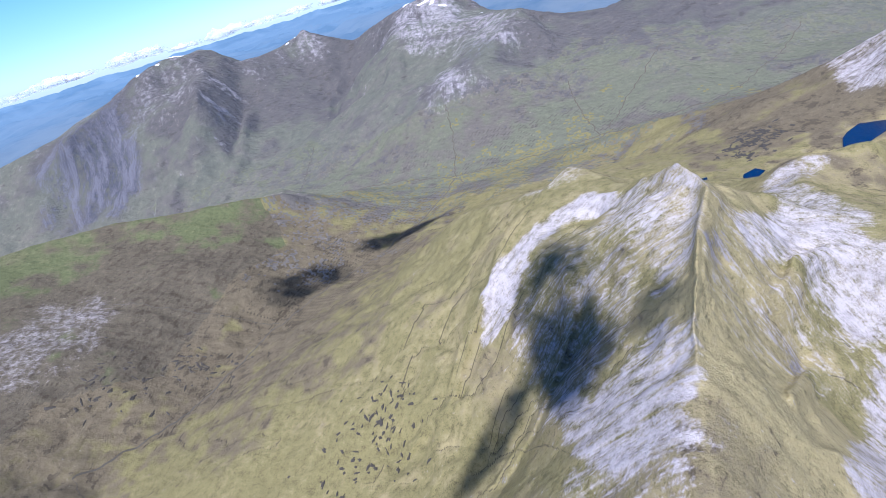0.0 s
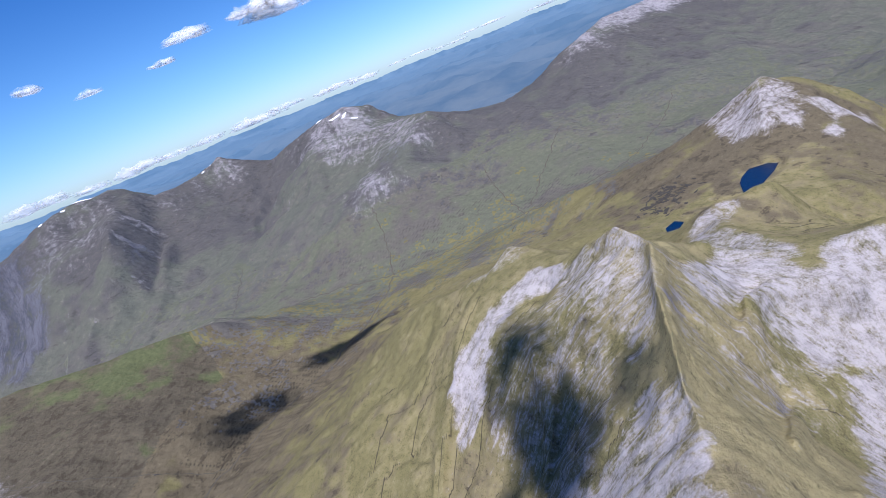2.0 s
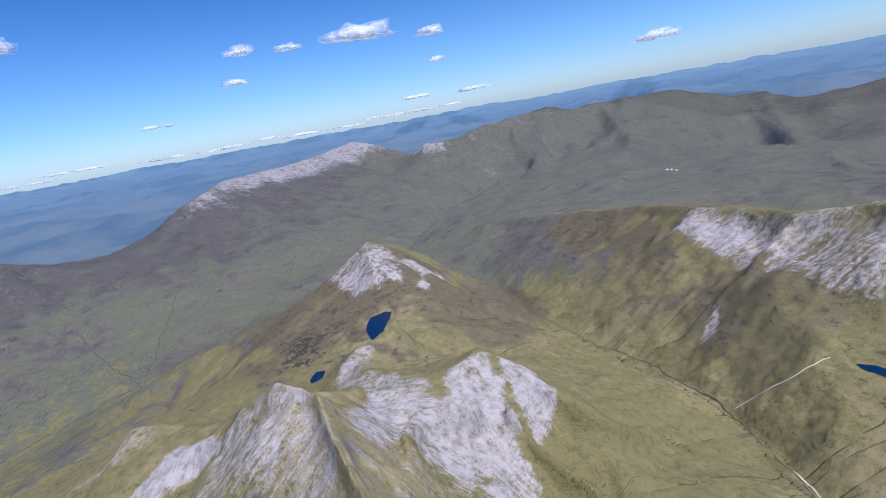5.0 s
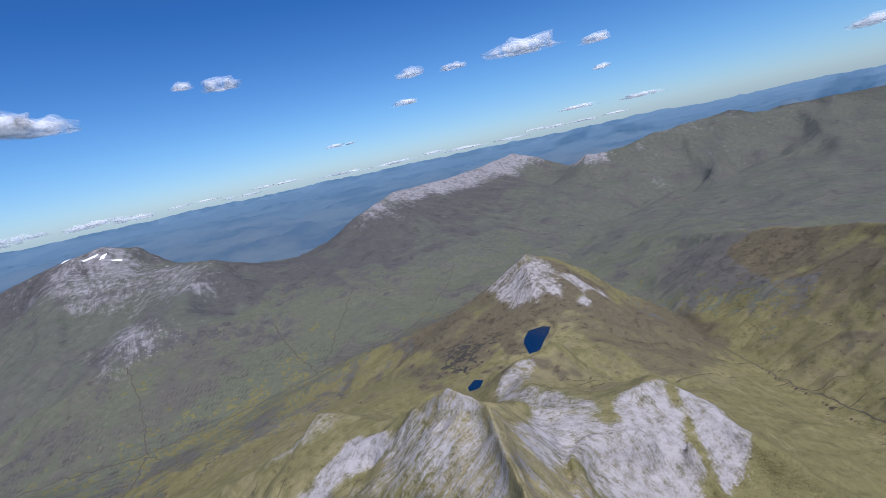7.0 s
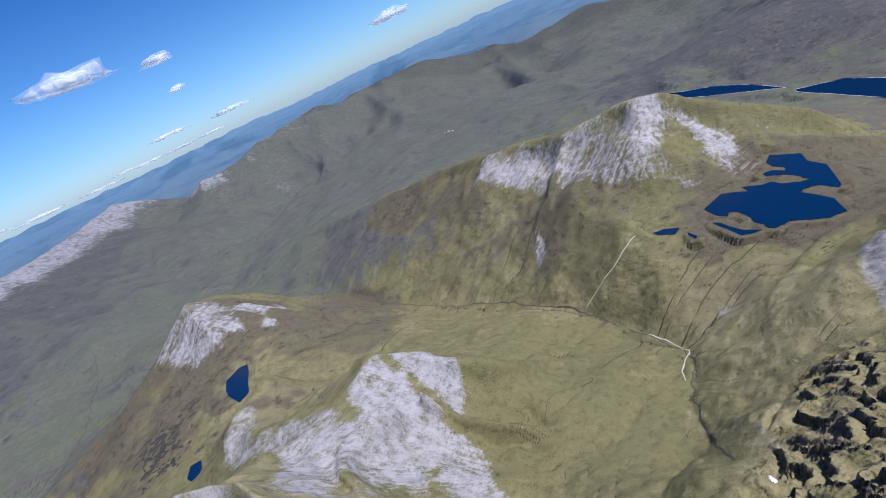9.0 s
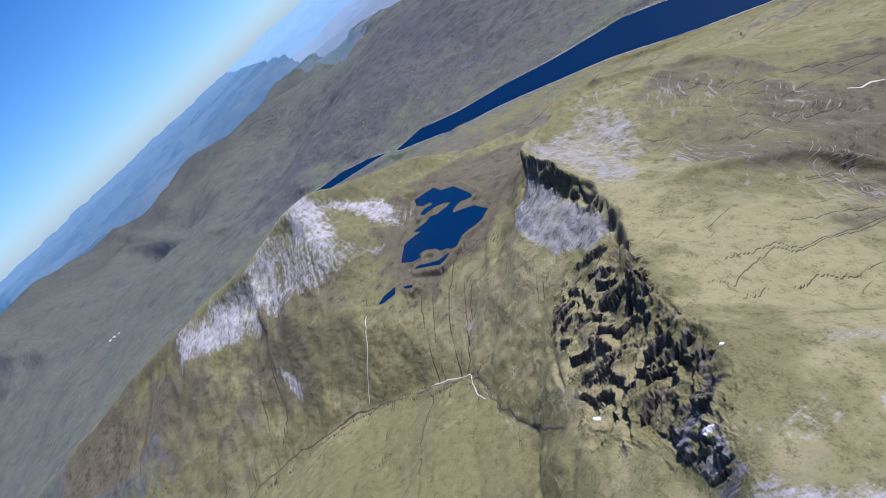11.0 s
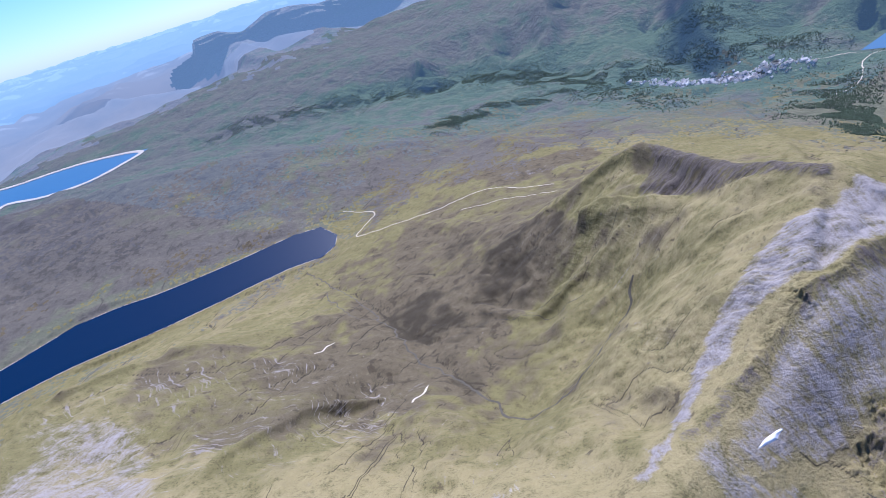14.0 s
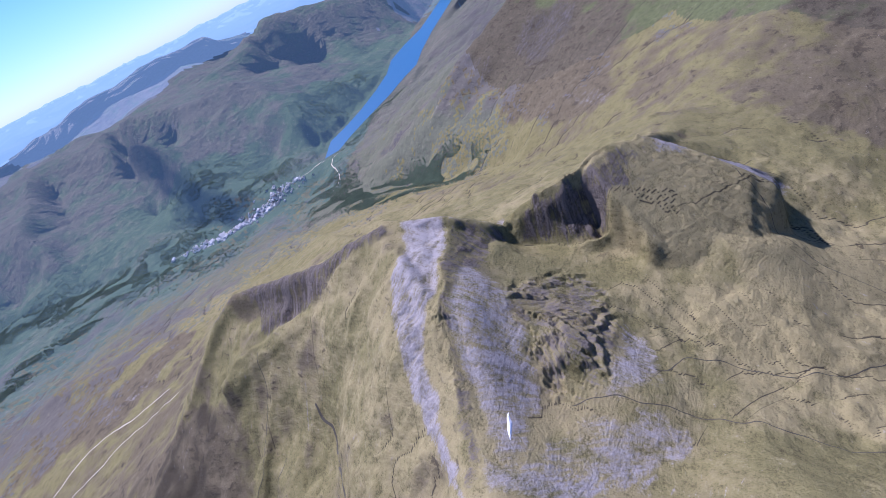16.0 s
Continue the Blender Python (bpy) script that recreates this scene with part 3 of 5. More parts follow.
def stretched():
    total, count = np.zeros((NR, NT)), np.zeros((NR, NT))
    for pts in LINES:
        for a, b in zip(pts[:-1], pts[1:]):
            near = max(60.0, min(np.hypot(*(a[:2] - (CX, CY))), np.hypot(*(b[:2] - (CX, CY)))))
            n = int(np.hypot(*(b - a)[:2]) / (near * DT * 0.5)) + 2
            p = a + (b - a) * np.linspace(0, 1, n)[:, None]
            i, j = cells(p[:, 0], p[:, 1])
            i, j = np.round(i).astype(int), np.round(j).astype(int) % NT
            np.add.at(total, (i, j), p[:, 2]), np.add.at(count, (i, j), 1)
    ring = R0 * np.exp(np.arange(NR) * DT)[:, None]
    ang = (np.arange(NT) * DT)[None]
    gx, gy = CX + ring * np.sin(ang), CY + ring * np.cos(ang)
    fixed = count > 0
    z = np.where(fixed, total / np.maximum(count, 1), 0)
    for _, level, shore in LAKES:
        w = inside(shore, gx, gy)
        z[w], fixed[w] = level - 3, True
    # the far country: rolling hills that rise to the skyline
    far = ring[:, 0] > 17000
    roll = lattice_noise(gx / 6000, gy / 6000, 3) + 0.5 * lattice_noise(gx / 2500, gy / 2500, 4)
    lift = np.interp(np.log(ring), np.log([10000, 20000, 35000, 60000]), [420, 560, 760, 900])
    z[far] = (lift + 330 * roll)[far]
    fixed[far] = True
    levels = [(z, fixed)]
    while levels[-1][0].shape[0] > 24:
        a, f = levels[-1]
        m = a.shape[0] // 2 * 2
        w = f[:m].reshape(m // 2, 2, -1, 2).astype(float)
        n = w.sum((1, 3))
        levels.append(((a[:m].reshape(m // 2, 2, -1, 2) * w).sum((1, 3)) / np.maximum(n, 1), n > 0))
    h = None
    for a, f in reversed(levels):
        if h is None:
            h = np.where(f, a, a[f].mean())
        else:
            up = np.repeat(np.repeat(h, 2, 0), 2, 1)
            if up.shape[0] < a.shape[0]:
                up = np.concatenate([up, up[-1:]], 0)
            h = np.where(f, a, up[: a.shape[0]])
        ii, jj = np.indices(a.shape)
        for k in range(120):
            for colour in (0, 1):
                pad = np.concatenate([h[:1], h, h[-1:]], 0)
                mean = (pad[:-2] + pad[2:] + np.roll(h, 1, 1) + np.roll(h, -1, 1)) / 4
                w = ((ii + jj) % 2 == colour) & ~f
                h = np.where(w, h + 1.6 * (mean - h), h)
    return h


SHEET = stretched()


def sampled(grid, i, j):
    """A grid of rings and spokes read between its cells."""
    i0 = np.clip(np.floor(i).astype(int), 0, grid.shape[0] - 2)
    j0 = np.floor(j).astype(int)
    u, v = np.clip(i - i0, 0, 1), j - j0
    n = grid.shape[1]
    a, b, c, d = grid[i0, j0 % n], grid[i0, (j0 + 1) % n], grid[i0 + 1, j0 % n], grid[i0 + 1, (j0 + 1) % n]
    return (a * (1 - v) + b * v) * (1 - u) + (c * (1 - v) + d * v) * u


# ---- the mesh of the land: fine rings over the middle distance, coarser at the centre and far off ----
SPOKES = 1300
DS = 2 * math.pi / SPOKES
logs, at = [math.log(R0)], math.log(R0)
while at < math.log(R1):
    at += np.interp(at, [math.log(v) for v in (40, 300, 500, 2500, 6000, 20000, 60000)], [0.03, 0.012, 0.005, 0.005, 0.008, 0.02, 0.03])
    logs.append(at)
logs = np.array(logs)
RINGS = len(logs)
RR = np.exp(logs)[:, None] * np.ones((1, SPOKES))
TH = (np.arange(SPOKES) * DS)[None] * np.ones((RINGS, 1))
GX, GY = CX + RR * np.sin(TH), CY + RR * np.cos(TH)
GI, GJ = (np.log(RR / R0) / DT), TH / DT
# crests and stream beds wander a little from their straight stretches
WANDER = np.minimum(np.maximum(0.007 * RR, 5.0), 45.0)
WAVE = np.maximum(RR * 0.12, 70.0)
WAVE = np.exp(np.round(np.log(WAVE) * 1.0))
astray_t = WANDER * (lattice_noise(GX / WAVE, GY / WAVE, 21) + 0.6 * lattice_noise(GX / WAVE * 2.3, GY / WAVE * 2.3, 22))
astray_r = WANDER * (lattice_noise(GX / WAVE, GY / WAVE, 23) + 0.6 * lattice_noise(GX / WAVE * 2.3, GY / WAVE * 2.3, 24))
BASE = sampled(SHEET, np.minimum(GI + astray_r / RR / DT, NR - 1.001), GJ + astray_t / RR / DT)
for _ in range(7):
    pad = np.concatenate([BASE[:1], BASE, BASE[-1:]], 0)
    BASE = 0.5 * BASE + 0.125 * (pad[:-2] + pad[2:] + np.roll(BASE, 1, 1) + np.roll(BASE, -1, 1))

# worn hollows and shoulders, smoother than the lines that shape them
WORN = np.zeros(BASE.shape)
for worn_x, worn_y, reach in ((-500, -960, 230), (-100, -1500, 500), (150, -1750, 350), (-420, -1650, 170), (300, -250, 260), (1600, 0, 500), (-1200, 200, 700), (-2300, -2400, 600)):
    WORN = np.maximum(WORN, step(1.4 - np.hypot(GX - worn_x, GY - worn_y) / reach, 0.0, 0.5))
WORN = WORN[: np.searchsorted(logs, math.log(4000))]
for _ in range(36):
    part_of = BASE[: len(WORN)]
    pad = np.concatenate([part_of[:1], part_of, part_of[-1:]], 0)
    BASE[: len(WORN)] += WORN * 0.8 * (0.25 * (pad[:-2] + pad[2:] + np.roll(part_of, 1, 1) + np.roll(part_of, -1, 1)) - part_of)


def slopes(h):
    """The fall of the land along the ring and outward, in metres to the metre."""
    along = (np.roll(h, -1, 1) - np.roll(h, 1, 1)) / (2 * DS) / RR
    out = np.gradient(h, axis=0) / np.gradient(logs)[:, None] / RR
    return along, out


fall_t, fall_r = slopes(BASE)
STEEP = np.hypot(fall_t, fall_r)
WATER = np.zeros(BASE.shape)
for _, level, shore in LAKES:
    WATER = np.maximum(WATER, inside(shore, GX, GY).astype(float))
wet = WATER.copy()
for _ in range(5):
    pad = np.concatenate([wet[:1], wet, wet[-1:]], 0)
    wet = np.maximum(wet, 0.25 * (pad[:-2] + pad[2:] + np.roll(wet, 1, 1) + np.roll(wet, -1, 1)) * 1.4)
LAND = 1 - np.clip(wet, 0, 1)


def waves(scales, seed, power=1.0):
    """Noise of several wavelengths in metres, each left out where the mesh is too coarse for it."""
    s = np.zeros(BASE.shape)
    for k, lam in enumerate(scales):
        keep = step(lam / (RR * DS), 2.0, 5.0)
        rows = np.nonzero(keep[:, 0] > 0)[0]
        n = rows.max() + 1 if len(rows) else 0
        if n:
            s[:n] += lam**power * keep[:n] * lattice_noise(GX[:n] / lam, GY[:n] / lam, seed + k)
    return s


def combed(grain, reach, flow_t, flow_r):
    """Grain drawn out down the fall of the land."""
    size = np.hypot(flow_t, flow_r) + 1e-6
    vt, vr = flow_t / size, flow_r / size
    dl = np.gradient(logs)[:, None] * np.ones((1, SPOKES))
    out, weight = grain.copy(), 1.0
    for sign in (1, -1):
        i, j = np.indices(grain.shape)
        i, j = i.astype(float), j.astype(float)
        for _ in range(reach):
            a, b = np.clip(np.round(i).astype(int), 0, RINGS - 1), np.round(j).astype(int) % SPOKES
            j = j + sign * vt[a, b]
            i = i + sign * vr[a, b] * DS / dl[a, b]
            a, b = np.clip(np.round(i).astype(int), 0, RINGS - 1), np.round(j).astype(int) % SPOKES
            out += grain[a, b]
    out /= 2 * reach + 1
    return (out - out.mean()) / out.std()


def softened(a, times):
    for _ in range(times):
        pad = np.concatenate([a[:1], a, a[-1:]], 0)
        a = 0.5 * a + 0.125 * (pad[:-2] + pad[2:] + np.roll(a, 1, 1) + np.roll(a, -1, 1))
    return a


rng = np.random.RandomState(3)
grain = rng.randn(*BASE.shape)
wide_grain = grain + np.roll(grain, 1, 1) + np.roll(grain, -1, 1)
STREAK = combed(grain, 9, fall_t, fall_r)
GULLY = combed(wide_grain + np.roll(wide_grain, 3, 1) + np.roll(wide_grain, -3, 1), 16, fall_t, fall_r)
# which way the ground falls, as shares of four bearings
smooth_t, smooth_r = softened(fall_t, 12), softened(fall_r, 12)
BEARING = TH + np.arctan2(smooth_t, smooth_r)
FALLS = [np.maximum(np.cos(2 * (BEARING - k * math.pi / 4)), 0) for k in range(4)]
# ---- what the land is covered with ----
PATCH = waves((600, 300, 150, 80, 40), 60, 0.0)
SCREE_AT = np.zeros(BASE.shape)
CRAG_AT = np.zeros(BASE.shape)
HEATH_AT = np.zeros(BASE.shape)
DRY_AT = 0.35 + 0.35 * PATCH


def patch(mask, x, y, long, wide, bearing, strength=1.0):
    """Adds an oval patch with a soft edge, its long half along a bearing."""
    b = radians(bearing)
    u = (GX - x) * math.sin(b) + (GY - y) * math.cos(b)
    v = (GX - x) * math.cos(b) - (GY - y) * math.sin(b)
    mask += strength * step(1.35 - np.hypot(u / long, v / wide) + 0.35 * PATCH, 0.0, 0.7)


WARP_X, WARP_Y = waves((120, 50, 22), 80, 0.0), waves((120, 50, 22), 90, 0.0)


def zone(mask, strength, ragged, *corners):
    """Adds a patch within a closed line, its edge frayed by some metres."""
    p = np.array(corners, float)
    lo, hi = p.min(0) - 60 - 2 * ragged, p.max(0) + 60 + 2 * ragged
    i, j = np.nonzero((GX > lo[0]) & (GX < hi[0]) & (GY > lo[1]) & (GY < hi[1]))
    total = np.zeros(len(i))
    for dx, dy in ((0, 0), (0.5, 0.3), (-0.5, 0.2), (0.2, -0.5), (-0.3, -0.4)):
        total += inside(p, GX[i, j] + ragged * (WARP_X[i, j] + dx), GY[i, j] + ragged * (WARP_Y[i, j] + dy))
    mask[i, j] = np.maximum(mask[i, j], strength * total / 5)


# broken stone on the main mountain
zone(SCREE_AT, 1.25, 14, (-377, 99), (-346, 156), (-285, 190), (-199, 215), (-147, 259), (-91, 220), (-60, 138), (-119, 172), (-178, 170), (-225, 139), (-274, 113), (-330, 0), (-400, -20))
zone(SCREE_AT, 0.6, 20, (-318, 391), (-250, 430), (-137, 395), (-130, 340), (-250, 318))
zone(SCREE_AT, 0.78, 18, (-60, 190), (15, 75), (59, 19), (36, -106), (-20, -210), (-70, -190), (-70, -49), (-110, -7), (-150, 60))
zone(SCREE_AT, 0.55, 24, (-295, 101), (-172, 167), (-100, 60), (-70, -100), (-105, -240), (-198, -300), (-312, -98))
zone(SCREE_AT, 0.95, 20, (-123, -262), (-61, -240), (-34, -332), (-58, -452), (-140, -470), (-253, -260), (-220, -215), (-156, -290))
zone(SCREE_AT, 0.5, 18, (-70, -452), (-90, -560), (-170, -640), (-230, -560), (-200, -400))
zone(SCREE_AT, 1.2, 16, (97, -11), (200, 110), (245, 140), (302, 38), (419, -24), (418, -83), (366, -124), (304, -122), (219, -126), (197, -80), (150, -57), (70, -100))
zone(SCREE_AT, 0.42, 20, (60, -20), (150, -57), (219, -126), (263, -160), (193, -232), (5, -296), (20, -150))
zone(SCREE_AT, 1.0, 12, (363, 71), (400, 95), (485, 80), (520, 85), (440, -43), (354, -38), (335, 21))
zone(SCREE_AT, 1.25, 10, (530, 60), (560, -20), (564, -94), (480, -120), (432, -120), (441, -72), (500, 30))
zone(SCREE_AT, 1.0, 12, (304, -122), (393, -103), (382, -165), (298, -220), (239, -308), (237, -399), (101, -436), (86, -398), (190, -260), (210, -200), (248, -134))
zone(SCREE_AT, 0.85, 16, (257, 400), (300, 336), (357, 106), (322, 61), (200, 71), (230, 250))
zone(SCREE_AT, 0.75, 12, (273, 436), (386, 465), (420, 440), (389, 387), (239, 254))
# the cone and the mountain above the lochan
zone(SCREE_AT, 0.85, 26, (771, 1369), (900, 1480), (1050, 1450), (1070, 1300), (1034, 1198), (953, 1007), (880, 1040), (837, 1000), (749, 1120), (780, 1285))
zone(SCREE_AT, 1.1, 14, (1045, 1151), (1255, 1070), (1184, 1028), (1073, 1022), (1003, 897), (961, 946), (1051, 1032), (1013, 1131))
zone(SCREE_AT, 0.72, 40, (2070, 320), (2142, 234), (1950, -60), (1860, -240), (1780, -560), (1730, -572), (1593, -588), (1388, -575), (1431, -420), (1652, -137), (1760, -40), (1861, 127))
zone(SCREE_AT, 0.95, 30, (1993, 359), (2080, 260), (1900, -60), (1806, -160), (1666, -111), (1781, 17), (1861, 127))
zone(SCREE_AT, 0.95, 30, (1780, -500), (1760, -600), (1593, -588), (1480, -560), (1520, -500), (1600, -450), (1700, -420))
zone(SCREE_AT, 0.8, 20, (1730, -572), (1640, -790), (1540, -800), (1441, -740), (1480, -690), (1632, -662))
zone(SCREE_AT, 0.95, 12, (1419, -585), (1389, -687), (1372, -622))
zone(SCREE_AT, 1.2, 8, (1500, -54), (1477, -90), (1356, -116), (1318, -84), (1324, -70), (1418, -54))
zone(SCREE_AT, 0.45, 20, (906, -631), (850, -717), (751, -669), (813, -624))
# the cliffed ridge
zone(SCREE_AT, 1.0, 14, (840, -1000), (640, -985), (483, -950), (464, -892), (626, -858), (765, -873), (850, -930))
zone(SCREE_AT, 0.3, 18, (587, -529), (404, -725), (271, -690), (346, -591), (488, -522))
zone(SCREE_AT, 0.55, 30, (840, -1040), (871, -1200), (960, -1300), (800, -1330), (560, -1120), (480, -1010), (660, -1010))
zone(SCREE_AT, 0.72, 8, (52, -851), (-23, -950), (-78, -970), (-43, -908), (34, -842))
zone(SCREE_AT, 0.95, 6, (-32, -804), (-54, -814), (-66, -801), (-48, -785))
zone(SCREE_AT, 0.95, 6, (-80, -801), (-90, -814), (-108, -803), (-93, -782))
zone(SCREE_AT, 0.85, 6, (-97, -888), (-127, -887), (-110, -853))
zone(SCREE_AT, 0.72, 14, (-3, -663), (-63, -711), (-104, -776), (-145, -790), (-155, -735), (-130, -670), (-32, -640))
zone(SCREE_AT, 0.45, 12, (20, -700), (-20, -720), (-30, -770), (10, -780))
# stony patches on the hill at the end of the northern range
zone(SCREE_AT, 0.36, 80, (-2101, 5188), (-1421, 5414), (-732, 4586), (-351, 3746), (-840, 3673), (-1636, 4192))
zone(SCREE_AT, 0.38, 60, (-1596, 3527), (-1228, 3752), (-880, 3190), (-1164, 2869))
# the twin-topped mountain: its rib, gullies and corrie
zone(SCREE_AT, 1.15, 9, (-203, -916), (-263, -976), (-343, -1082), (-417, -1146), (-493, -1202), (-586, -1220), (-650, -1280), (-690, -1200), (-575, -1142), (-479, -1110), (-407, -1100), (-326, -1030), (-255, -955), (-215, -905))
zone(SCREE_AT, 0.85, 14, (-660, -1290), (-720, -1240), (-786, -1125), (-755, -1130), (-690, -1185))
zone(SCREE_AT, 0.85, 14, (-600, -1115), (-585, -1050), (-558, -1010), (-459, -958), (-347, -915), (-290, -915), (-380, -1002), (-448, -1062), (-540, -1105))
zone(SCREE_AT, 0.9, 14, (-316, -966), (-309, -922), (-320, -895), (-369, -844), (-327, -828), (-300, -850), (-270, -923))
zone(SCREE_AT, 0.7, 20, (-326, -913), (-440, -890), (-489, -807), (-448, -757), (-370, -808), (-301, -867))
zone(SCREE_AT, 0.9, 14, (-538, -869), (-635, -878), (-560, -809), (-510, -818), (-477, -874))
zone(SCREE_AT, 0.5, 24, (-609, -1053), (-713, -985), (-658, -901), (-519, -865), (-455, -890), (-438, -937), (-496, -976))
zone(SCREE_AT, 1.0, 18, (-953, -907), (-1060, -850), (-1170, -690), (-1120, -680), (-1053, -719), (-997, -815), (-930, -880))
for place in ((2876, 6258, 1200, 420, 60, 0.75), (4564, 6937, 900, 420, 60, 0.9), (5008, 5627, 420, 250, 160, 0.7), (1604, 5342, 700, 250, 45, 0.4), (-2077, 286, 250, 200, 0, 0.6), (-1891, 1750, 300, 60, 80, 0.4), (-1000, 3371, 350, 160, 140, 0.4), (10081, 7113, 500, 300, 60, 0.5)):
    patch(SCREE_AT, *place)
# crags
CLIFF_AT = np.zeros(BASE.shape)
zone(CLIFF_AT, 1.0, 16, (479, -925), (347, -895), (173, -805), (76, -762), (20, -690), (15, -665), (138, -650), (246, -612), (290, -640), (400, -700), (477, -720), (516, -789))
zone(CLIFF_AT, 0.7, 16, (492, -712), (522, -785), (510, -824), (400, -800), (363, -760), (409, -720))
zone(CLIFF_AT, 0.4, 12, (-757, -1105), (-790, -1050), (-820, -1005), (-830, -960), (-801, -955), (-765, -1060))
zone(CLIFF_AT, 0.5, 14, (-609, -1053), (-713, -985), (-658, -901), (-519, -865), (-465, -894), (-438, -937), (-496, -976))
zone(CLIFF_AT, 0.9, 8, (840, -1032), (640, -1012), (480, -965), (470, -935), (640, -975), (840, -995))
CRAG_AT += 0.12 * CLIFF_AT
zone(CRAG_AT, 0.6, 26, (-609, -1053), (-713, -985), (-658, -901), (-519, -865), (-465, -894), (-438, -937), (-496, -976))
zone(CRAG_AT, 0.8, 12, (-676, -1176), (-729, -1127), (-610, -1095), (-552, -1108))
zone(CRAG_AT, 0.7, 10, (-690, -1190), (-640, -1150), (-465, -1062), (-380, -1008), (-280, -940), (-270, -962), (-375, -1030), (-470, -1086), (-600, -1155))
# northern face: the dark crag tone here also stands in for its shade
zone(CRAG_AT, 1.0, 12, (-765, -1110), (-800, -1040), (-840, -985), (-820, -940), (-795, -960), (-765, -1060))
zone(CRAG_AT, 0.95, 8, (-440, -1640), (-500, -1700), (-510, -1790), (-545, -1660), (-575, -1480), (-640, -1310), (-610, -1270), (-555, -1394), (-500, -1500))
for place in ((-465, -1830, 50, 14, 130, 0.8),):
    patch(CRAG_AT, *place)
for place in ((-2760, -1850, 260, 160, 60, 0.7), (-2700, -2330, 200, 60, 30, 0.6), (-2020, -1440, 200, 40, 40, 0.5), (2959, -2480, 500, 70, 60, 0.45), (1523, -3100, 260, 60, 70, 0.45), (1035, -3069, 160, 50, 80, 0.5), (3900, -1950, 500, 120, 60, 0.4), (-330, -2800, 220, 40, 110, 0.55), (-5025, 3159, 700, 500, 150, 0.7), (-4731, 3559, 900, 350, 160, 0.5), (-3664, 5160, 500, 300, 60, 0.4), (-893, 3777, 350, 200, 150, 0.5)):
    patch(CRAG_AT, *place)
CRAG_AT += step(STEEP, 1.15, 1.8) * 0.8
# heather and peat
for place in ((2123, 900, 700, 350, 20, 0.5), (989, 1879, 900, 500, 80, 0.4), (1237, 891, 350, 250, 30, 0.45), (450, -1624, 300, 130, 150, 0.55), (236, -1714, 350, 160, 160, 0.45), (2931, -3322, 2200, 600, 60, 0.75), (139, -3458, 900, 500, 90, 0.6), (2254, -1367, 500, 300, 50, 0.4), (-1840, 810, 900, 500, 20, 0.25), (1590, 4944, 2500, 900, 60, 0.55), (-3068, 4864, 2400, 900, 60, 0.7), (5367, -3268, 2500, 900, 40, 0.7)):
    patch(HEATH_AT, *place)
for place in ((150, -1900, 700, 330, 150, 0.5), (-200, -1500, 300, 200, 120, 0.3), (-100, -2450, 600, 350, 120, 0.55), (-1000, -650, 600, 350, 60, -0.45), (-1700, -800, 380, 320, 60, 0.6), (-2200, -1500, 500, 300, 60, 0.25), (-2750, -2150, 700, 350, 20, 0.9), (900, 1000, 500, 320, 30, 0.4), (600, 1300, 500, 300, 20, 0.35), (400, 1000, 350, 250, 20, 0.4), (-900, 300, 500, 350, 20, 0.2), (-1500, 700, 700, 450, 20, 0.3)):
    patch(HEATH_AT, *place)
for place in ((-1300, 1500, 700, 400, 60, 0.3), (-2000, 300, 700, 600, 0, 0.5), (-1100, 2700, 700, 500, 60, 0.35), (2400, -3000, 1600, 300, 60, 0.45), (-300, -2850, 500, 130, 110, 0.35), (585, 1281, 500, 300, 20, 0.3)):
    patch(HEATH_AT, *place)
# at (450, -720), here and below, paler cover stands in for light
for place in ((500, -330, 380, 260, 60, -0.7), (600, -420, 250, 160, 70, -0.4), (850, -330, 300, 200, 40, -0.35), (-700, 300, 700, 500, 20, -0.15), (300, -950, 500, 120, 100, -0.4), (450, -720, 350, 130, 100, -0.5), (-300, -1400, 300, 200, 160, -0.25)):
    patch(HEATH_AT, *place)
for place in ((300, -1000, 500, 150, 100, 0.45), (450, -720, 350, 130, 100, 0.6), (700, -600, 350, 150, 100, 0.4), (40, -260, 380, 110, 5, 0.7), (150, -420, 260, 120, 60, 0.5), (-350, -1350, 400, 250, 160, 0.3), (500, -330, 400, 250, 60, -0.25), (700, 950, 350, 250, 30, 0.3), (-1900, -1300, 700, 450, 40, -0.6), (-1000, -650, 500, 300, 60, 0.6), (150, -1900, 700, 330, 150, -0.4), (-100, -2450, 600, 350, 120, -0.4)):
    patch(DRY_AT, *place)
for place in ((0, 2300, 2500, 500, 90, -0.3), (600, -380, 400, 260, 60, -0.4), (-1300, 700, 900, 600, 20, -0.4)):
    patch(DRY_AT, *place)
HEATH_AT += step(RR, 4000, 5500) * step(-GY, 2000, 4000) * (0.6 * step(BASE, 100, 320) - 0.15)
HEATH_AT += 0.35 * PATCH + 0.18 * step(RR, 1400, 4000) + 0.08 * step(STEEP, 0.45, 0.85)
SCREE_AT += step(RR, 3000, 4500) * (0.45 * step(BASE, 700, 1100) + 0.25 * step(STEEP, 0.3, 0.6) * GULLY * step(GY, 0, 2000))
CRAG_AT += step(RR, 3000, 4500) * step(STEEP, 0.35, 0.8) * step(GULLY, 0.6, 1.8) * np.where(GY < -1500, 0.45, 0.7)
PEAT_AT = np.zeros(BASE.shape)
for place in ((-57, -1825, 260, 80, 150, 0.5), (69, -1728, 150, 60, 140, 0.45), (-275, -1752, 160, 60, 150, 0.35), (38, -1416, 50, 30, 140, 0.5), (126, -1096, 60, 10, 90, 0.0)):
    patch(PEAT_AT, *place)
